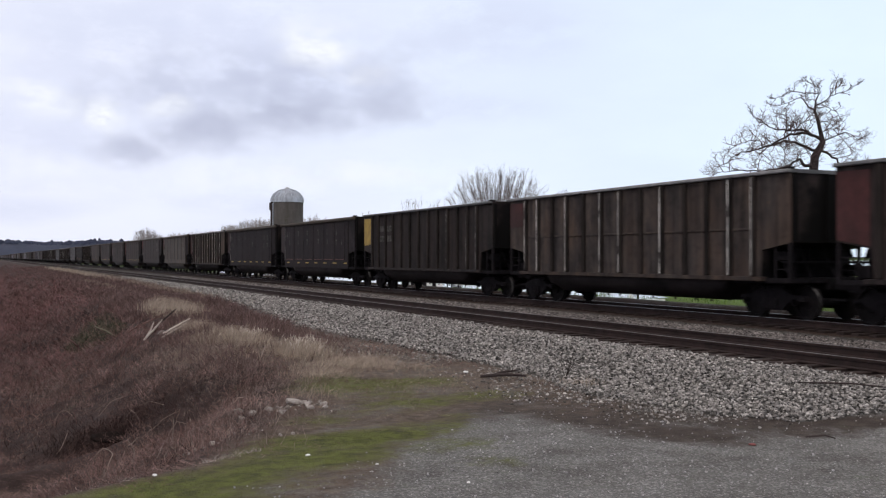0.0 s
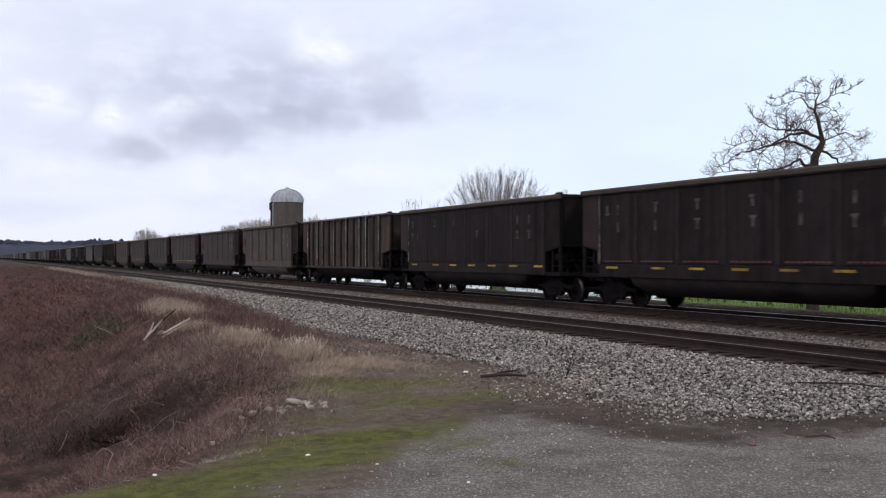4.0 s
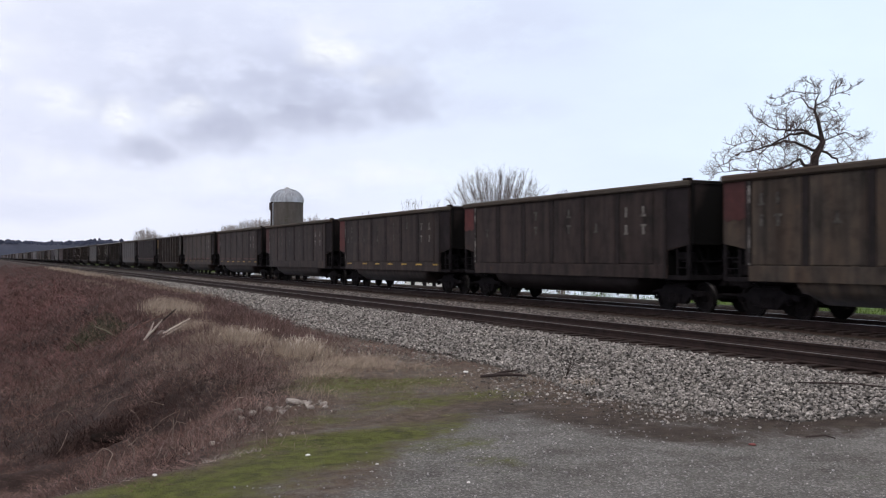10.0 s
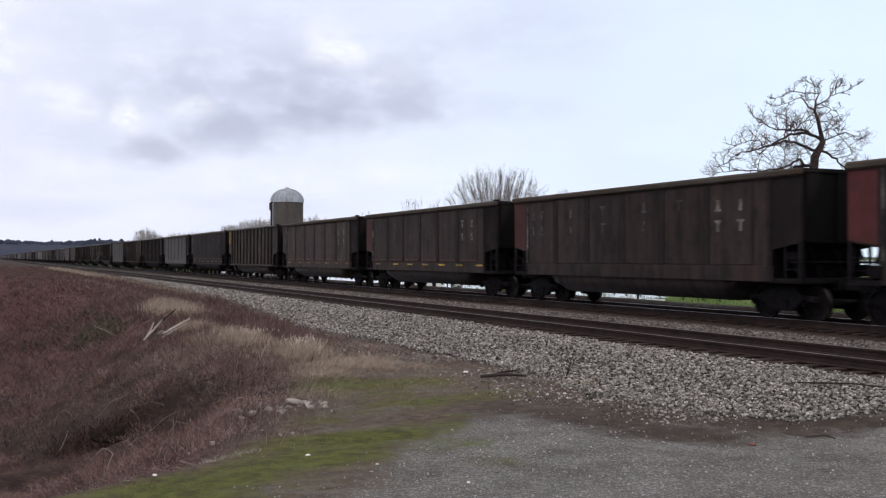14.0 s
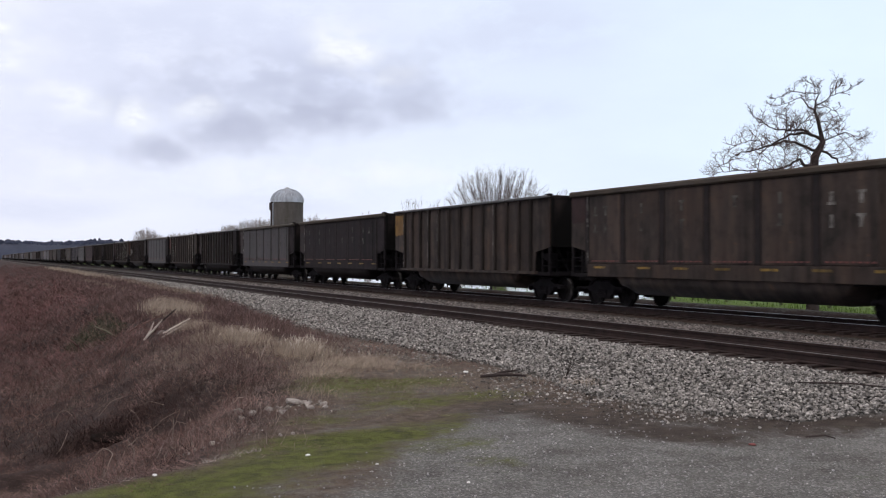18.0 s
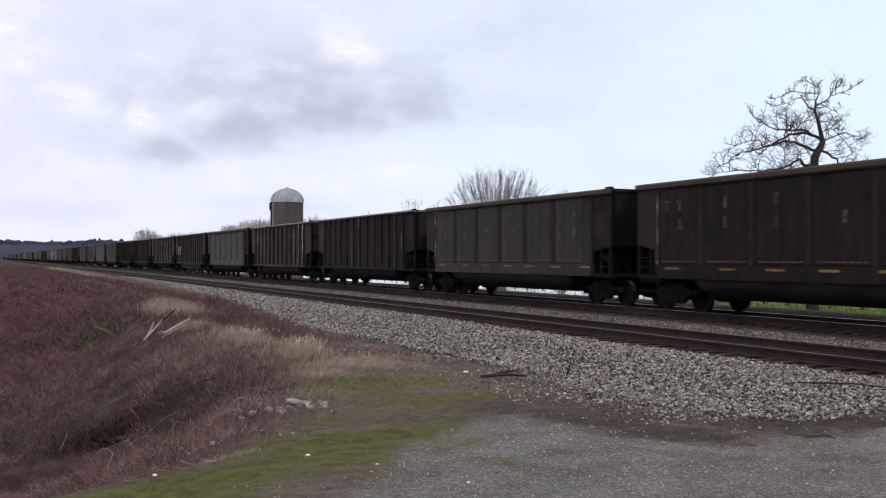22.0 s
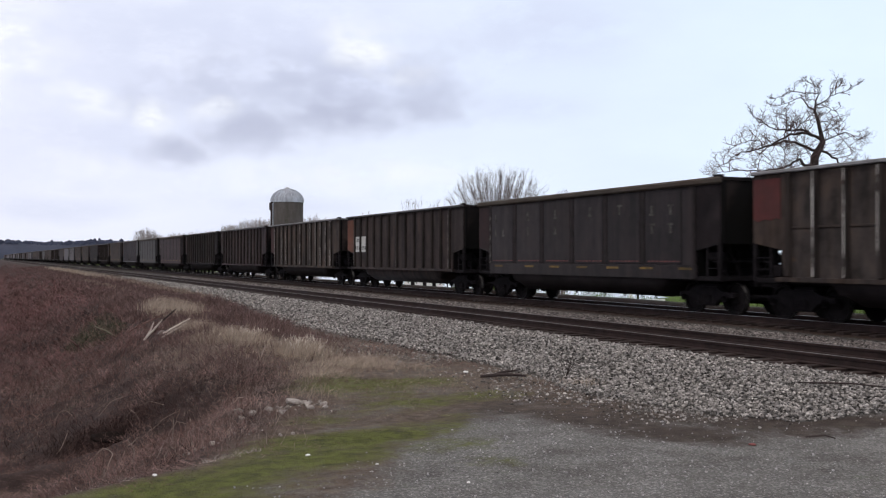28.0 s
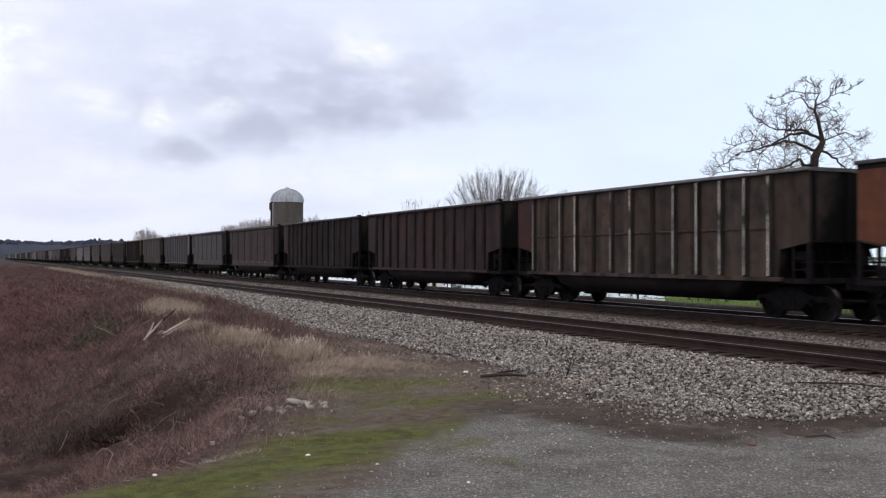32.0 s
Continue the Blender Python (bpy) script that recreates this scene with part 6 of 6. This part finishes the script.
    # matted dead grass between the verge and the ballast
    n = 16000
    y = rng.uniform(11.8, 23, n)
    x = bank_edge(y) - 0.2 + (9.0 - bank_edge(y)) * rng.random(n)
    keep = rng.random(n) < step01(-0.35, 0.5, wave(x, y, 1.4, 93) - 0.35 * (1 - step01(12, 14.5, y)))
    x, y = x[keep], y[keep]
    m = len(x)
    f = on_ground(x, y, 0.01)
    strands("matted_grass", f, f + up(rng.uniform(0.004, 0.05, m)) + lean(m, 0.13), up(np.full(m, 0.015)) + lean(m, 0.03), np.clip(y * 0.00035, 0.004, 0.009), DIMSTRAW, "matted dead grass on the trodden verge", "grass")
    # short mossy grass
    n = 46000
    spots = ((1.3, 8.75, 1.9, 0.8, 0.45, 0.30), (3.75, 10.75, 1.25, 0.55, 0.12, 0.25), (3.0, 9.85, 1.3, 0.65, 0.45, 0.16), (5.6, 15.3, 1.1, 1.5, 0.3, 0.12), (6.5, 15.2, 0.7, 0.8, 0.0, 0.06), (4.85, 9.0, 0.4, 0.3, 0.0, 0.012), (3.9, 12.1, 0.6, 0.5, 0.0, 0.05), (5.5, 13.0, 0.7, 0.4, 0.0, 0.03))
    xs, ys = [], []
    for cx, cy, rx, ry, turn, share in spots:
        q = rng.normal(0, 0.62, (int(n * share), 2)) * [rx, ry]
        xs.append(cx + q[:, 0] * math.cos(turn) - q[:, 1] * math.sin(turn))
        ys.append(cy + q[:, 0] * math.sin(turn) + q[:, 1] * math.cos(turn))
    x, y = np.concatenate(xs), np.concatenate(ys)
    keep = (bank_edge(y) - x < 0.15) & (rng.random(len(x)) < np.clip(0.5 + 0.9 * (0.45 * wave(x, y, 3.7, 14) + 0.35 * wave(x, y, 9.0, 17)), 0.05, 1))
    x, y = x[keep], y[keep]
    m = len(x)
    f = on_ground(x, y, 0.01)
    l = lean(m, 0.035)
    strands("mossy_grass", f, f + up(rng.uniform(0.006, 0.022, m)) + l, lean(m, 0.004), np.full(m, 0.008), GRASS, "short yellow-green moss and grass on the gravel", "grass")


def build_field():
    """Rank green weeds on the field's edge beyond the tracks."""
    n = 26000
    y = 18 * np.exp(rng.random(n) * math.log(5.0))
    x = 25.2 + 14 * rng.random(n) ** 1.6 + 0.1 * (y - 18)
    keep = rng.random(n) < np.clip(0.35 + 1.2 * wave(x, y, 1.4, 81), 0.04, 1)
    x, y = x[keep], y[keep]
    m = len(x)
    f = on_ground(x, y)
    h = rng.uniform(0.05, 0.34, m) * (1 + 0.8 * wave(x, y, 1.4, 81))
    l = lean(m, 0.22)
    strands("field_weeds", f, f + up(h) + l, up(h * 0.3) + lean(m, 0.06), np.full(m, 0.028), FIELDGREEN, "rank green weeds and grass on the field edge", "grass")


def stones(name, x, y, size, material, label, sink=0.2, lift=0.0):
    """Many-faced broken stones, all in one mesh."""
    n = len(x)
    d = np.array([[1, 0, 0], [-1, 0, 0], [0, 1, 0], [0, -1, 0], [0, 0, 1], [0, 0, -1]], float)
    q = np.linalg.qr(rng.normal(size=(n, 3, 3)))[0]
    pts = np.einsum("kj,njl->nkl", d, q) * rng.uniform(0.65, 1.25, (n, 6, 1)) + rng.normal(0, 0.12, (n, 6, 3))
    pts[:, :, 2] *= 0.8
    c = np.stack([x, y, height(x, y) + size * (0.5 * (1 - sink) + lift * rng.random(n))], 1)
    v = (pts * size[:, None, None] + c[:, None, :]).reshape(-1, 3)
    t = np.array([[0, 2, 4], [2, 1, 4], [1, 3, 4], [3, 0, 4], [2, 0, 5], [1, 2, 5], [3, 1, 5], [0, 3, 5]])
    tris = (np.arange(n)[:, None, None] * 6 + t).reshape(-1, 3)
    return tagged(new(name, mesh_np(name, v, tris, material)), label, "stones", kind="stuff")


def build_stones():
    n = 128000
    y = 6 * np.exp(rng.random(n) * math.log(16.0))
    x = rng.uniform(8.3, 12.5, n)
    keep = (rng.random(n) < step01(-0.22, 0.30, x - ballast_edge(y) + 0.3 * wave(x, y, 2.0, 4) - 0.25 * step01(14, 20, y))) & (np.abs(np.mod(y, 0.52) - 0.26) < 0.3)
    x, y = x[keep], y[keep]
    stones("ballast_stones", x, y, rng.uniform(0.013, 0.038, len(x)) * np.clip(0.68 + y * 0.017, 0.8, 1.8), ROCK, "crushed grey ballast stones on the track shoulder", 0.0, 1.1)
    n = 26000
    y = 8 * np.exp(rng.random(n) * math.log(12.0))
    x = rng.uniform(15.3, 17.7, n)
    stones("ballast_stones", x, y, rng.uniform(0.024, 0.045, n) * np.clip(0.8 + y * 0.02, 0.9, 2.0), ROCKBROWN, "rust-dusted ballast stones between the two tracks")
    n = 24000
    x, y = rng.uniform(0.5, 9.6, n), rng.uniform(5.5, 17, n)
    keep = rng.random(n) < (0.36 - 0.22 * step01(6.6, 7.6, x)) * step01(1.4, 4.2, x - bank_edge(y)) * np.maximum(1 - step01(10.2, 12.2, y), step01(6.8, 7.6, x))
    x, y = x[keep], y[keep]
    stones("lot_pebbles", x, y, 0.005 + 0.014 * rng.random(len(x)) ** 2.6, PEBBLE, "loose grey pebbles scattered over the lot")


def build_strays():
    """Ballast stones that rolled down onto the damp soil."""
    n = 6500
    y = 6.5 + 16 * rng.random(n) ** 1.3
    x = ballast_edge(y) + 0.15 - np.abs(rng.normal(0, 0.8, n))
    keep = rng.random(n) < np.clip(0.45 + 1.3 * wave(x, y, 2.2, 97), 0.05, 1)
    x, y = x[keep], y[keep]
    stones("stray_stones", x, y, 0.008 + 0.026 * rng.random(len(x)) ** 2, ROCK, "loose ballast stones scattered on damp soil", 0.5)


build_strays()
build_brush()
build_grass()
build_field()
build_stones()


def lump(seed, sx, sy, sz):
    """A broken stone with blunt corners."""
    bm = bmesh.new()
    bmesh.ops.create_icosphere(bm, subdivisions=2, radius=1.0)
    r = random.Random(seed)
    axes = [Vector((r.uniform(-1, 1), r.uniform(-1, 1), r.uniform(-1, 1))).normalized() for _ in range(9)]
    for v in bm.verts:
        for a in axes:
            d = v.co.dot(a) - 0.72
            if d > 0:
                v.co -= a * d * 0.9
        v.co += noise.noise_vector(v.co * 2 + Vector((seed, 0, 0))) * 0.06
        v.co.x, v.co.y, v.co.z = v.co.x * sx, v.co.y * sy, v.co.z * sz
    return bm


def ground_z(x, y):
    return float(height(np.array([x]), np.array([y]))[0])


heap = random.Random(21)
ROCKS = [(3.54, 14.85, 0.080), (3.52, 13.9, 0.075), (4.08, 13.72, 0.095), (4.13, 13.1, 0.055), (3.74, 13.86, 0.060), (3.73, 13.12, 0.055), (4.38, 13.36, 0.05), (3.9, 13.5, 0.05), (5.12, 31.6, 0.13)]
for i in range(62):
    if i < len(ROCKS):
        x, y, s = ROCKS[i]
    elif i < 50:
        x, y, s = heap.gauss(4.02, 0.26), heap.gauss(13.45, 0.28), 0.018 + 0.040 * heap.random() ** 2
    else:
        x, y, s = heap.gauss(2.75, 0.45), heap.gauss(11.9, 0.5), 0.016 + 0.035 * heap.random() ** 2
    me = finish("pale_rock", lump(i, s * (1.7 if i == 2 else 1.15), s * 0.9, s * 0.72), WHITESTONE)
    rock = tagged(new("pale_rock", me), "pale broken rock on the weedy bank edge", "rock", "rocks on the bank")
    rock.matrix_world = pose(x, y, ground_z(x, y) + s * 0.3, heap.uniform(-25, 25), heap.uniform(-25, 25), -20 if i == 2 else i * 47)


def pale_tufts():
    """Bleached dead weed clumps where the moss meets the bank."""
    spots = [(2.20, 10.33), (2.30, 10.40), (2.42, 10.42), (2.56, 10.50), (2.64, 10.55), (2.15, 10.25), (1.0, 9.75), (1.25, 9.78), (0.8, 9.7)]
    n = 20
    x = np.concatenate([rng.normal(a, 0.06, n) for a, _ in spots])
    y = np.concatenate([rng.normal(c, 0.06, n) for _, c in spots])
    f = on_ground(x, y, 0.0)
    l = lean(len(x), 0.09)
    strands("pale_weeds", f, f + up(rng.uniform(0.01, 0.06, len(x))) + l, lean(len(x), 0.03), np.full(len(x), 0.008), PALEWEED, "bleached dead weed clumps at the moss edge", "weeds")


PALEWEED = surface("bleached_dead_weed", [(0.3, (0.22, 0.19, 0.17)), (0.7, (0.42, 0.375, 0.345))], 3, 0.9, 0.0, island=0.4)
pale_tufts()
build_burrow()
build_shoots()

PAPER = surface("crumpled_white_paper", [(0.3, (0.70, 0.70, 0.70)), (0.7, (0.82, 0.82, 0.82))], 9, 0.8, 0.3)
REDLITTER = surface("faded_red_wrapper", [(0.3, (0.16, 0.05, 0.048)), (0.7, (0.24, 0.085, 0.08))], 9, 0.6, 0.1)
for i, (x, y, s, m, label) in enumerate(((3.13, 10.04, 0.024, PAPER, "white paper scrap on the moss"), (7.99, 16.06, 0.058, PAPER, "crumpled white paper by the ballast"),
                                         (1.52, 9.76, 0.022, PAPER, "white litter on the grass edge"), (3.64, 9.33, 0.014, PAPER, "white paper scrap on gravel"),
                                         (4.1, 8.18, 0.02, PAPER, "white paper scrap on gravel"), (7.76, 8.46, 0.035, REDLITTER, "faded red wrapper on the gravel"))):
    bm = lump(40 + i, s * 1.4, s, s * 0.5)
    ob = tagged(new("litter_scrap", finish("litter_scrap", bm, m)), label, "litter")
    ob.matrix_world = pose(x, y, ground_z(x, y) + s * 0.3, 0, 0, i * 61)

STRAWSTICK = surface("mossy_grey_stick", [(0.3, (0.12, 0.115, 0.08)), (0.7, (0.22, 0.205, 0.15))], 6, 0.9, 0.3)
for i, (p, q, r, m, label) in enumerate((
        ((4.62, 31.9, 0.02), (5.16, 31.8, 0.44), 0.036, DRIFT, "bleached broken branch lying on the bank"), ((4.66, 31.95, 0.02), (4.92, 31.9, 0.46), 0.030, DRIFT, "bleached broken branch lying on the bank"), ((5.1, 31.9, 0.36), (5.6, 32.0, 0.58), 0.030, BARK, "dark broken branch lying on the bank"),
        ((5.0, 30.6, 0.10), (5.98, 31.6, 0.22), 0.034, DRIFT, "long bleached branch on the bank"), ((4.95, 30.5, 0.02), (5.85, 31.4, 0.12), 0.026, DRIFT, "bleached broken branch lying on the bank"),
        ((4.3, 36.2, 0.05), (3.6, 36.6, 0.75), 0.03, STRAWSTICK, "weathered broken stake in the weeds"), ((4.6, 36.0, 0.1), (6.2, 36.4, 0.2), 0.03, BRAMBLE, "dead bramble cane across the weeds"),
        ((3.2, 37.2, 0.1), (2.6, 36.6, 0.9), 0.03, BRAMBLE, "dead bramble cane among green leaves"),
        ((7.80, 15.1, 0.05), (8.35, 14.5, 0.10), 0.032, BARK, "dark rotten piece of wood by the ballast"), ((8.0, 15.2, 0.03), (8.5, 15.1, 0.12), 0.026, BARK, "dark rotten piece of wood by the ballast"),
        ((10.9, 10.9, 0.07), (11.4, 9.6, 0.08), 0.014, BARK, "thin dark stick lying on the ballast"), ((8.6, 8.5, 0.03), (8.85, 8.3, 0.03), 0.011, BARK, "short dark stick on the gravel"))):
    w = Wood(900 + i)
    a, b = Vector(p), Vector(q)
    a.z += ground_z(p[0], p[1])
    b.z += ground_z(q[0], q[1])
    mid = a.lerp(b, 0.5) + Vector((0.04, -0.03, 0.03))
    w.tube([a, a.lerp(mid, 0.5), mid, b], [r * 0.75, r, r * 0.9, r * 0.55], 7)
    tagged(new("dead_branch", w.mesh("dead_branch", m)), label, "branch", "dead wood")


def weed_stalks():
    """Dark dry dock stalk at the ballast edge."""
    w = Wood(77)
    for i in range(5):
        w.shoot(Vector((0, 0, 0)), Vector((w.rnd.uniform(-0.4, 0.4), w.rnd.uniform(-0.4, 0.4), 1)), w.rnd.uniform(0.25, 0.5), 0.008, 1, 0.15, 0.05, 2, 0.005)
    ob = tagged(new("dry_weed", w.mesh("dry_weed", BARK)), "dark dry weed stalks on the ballast", "weed")
    ob.matrix_world = pose(9.2, 14.6, ground_z(9.2, 14.6))


weed_stalks()


def fern():
    """A low evergreen shrub half buried in dead bramble."""
    n = 5200
    a, r = rng.uniform(0, 6.283, n), np.sqrt(rng.random(n))
    x, y = 4.0 + np.cos(a) * r * 1.05, 40.0 + np.sin(a) * r * 3.6
    dome = 0.55 * np.sqrt(np.clip(1 - r * r, 0, 1)) * np.clip(1 + 0.9 * wave(x, y, 2.2, 91), 0.1, 1.8)
    f = on_ground(x, y) + up(dome * rng.random(n))
    l = lean(n, 0.16)
    strands("evergreen_shrub", f, f + up(rng.uniform(-0.05, 0.14, n)) + l, lean(n, 0.04), np.full(n, 0.022), EVERGREEN, "dark green shrub among the red canes", "shrub", "")
    n = 700
    a, r = rng.uniform(0, 6.283, n), np.sqrt(rng.random(n))
    x, y = 4.1 + np.cos(a) * r * 1.4, 39.5 + np.sin(a) * r * 4.2
    f = on_ground(x, y) + up(rng.uniform(0, 0.5, n))
    strands("shrub_brambles", f, f + lean(n, 0.5) + up(rng.uniform(-0.1, 0.35, n)), up(np.full(n, 0.06)) + lean(n, 0.1), np.full(n, 0.012), BRAMBLE, "dead bramble stems over the shrub", "brush")


fern()


motions()
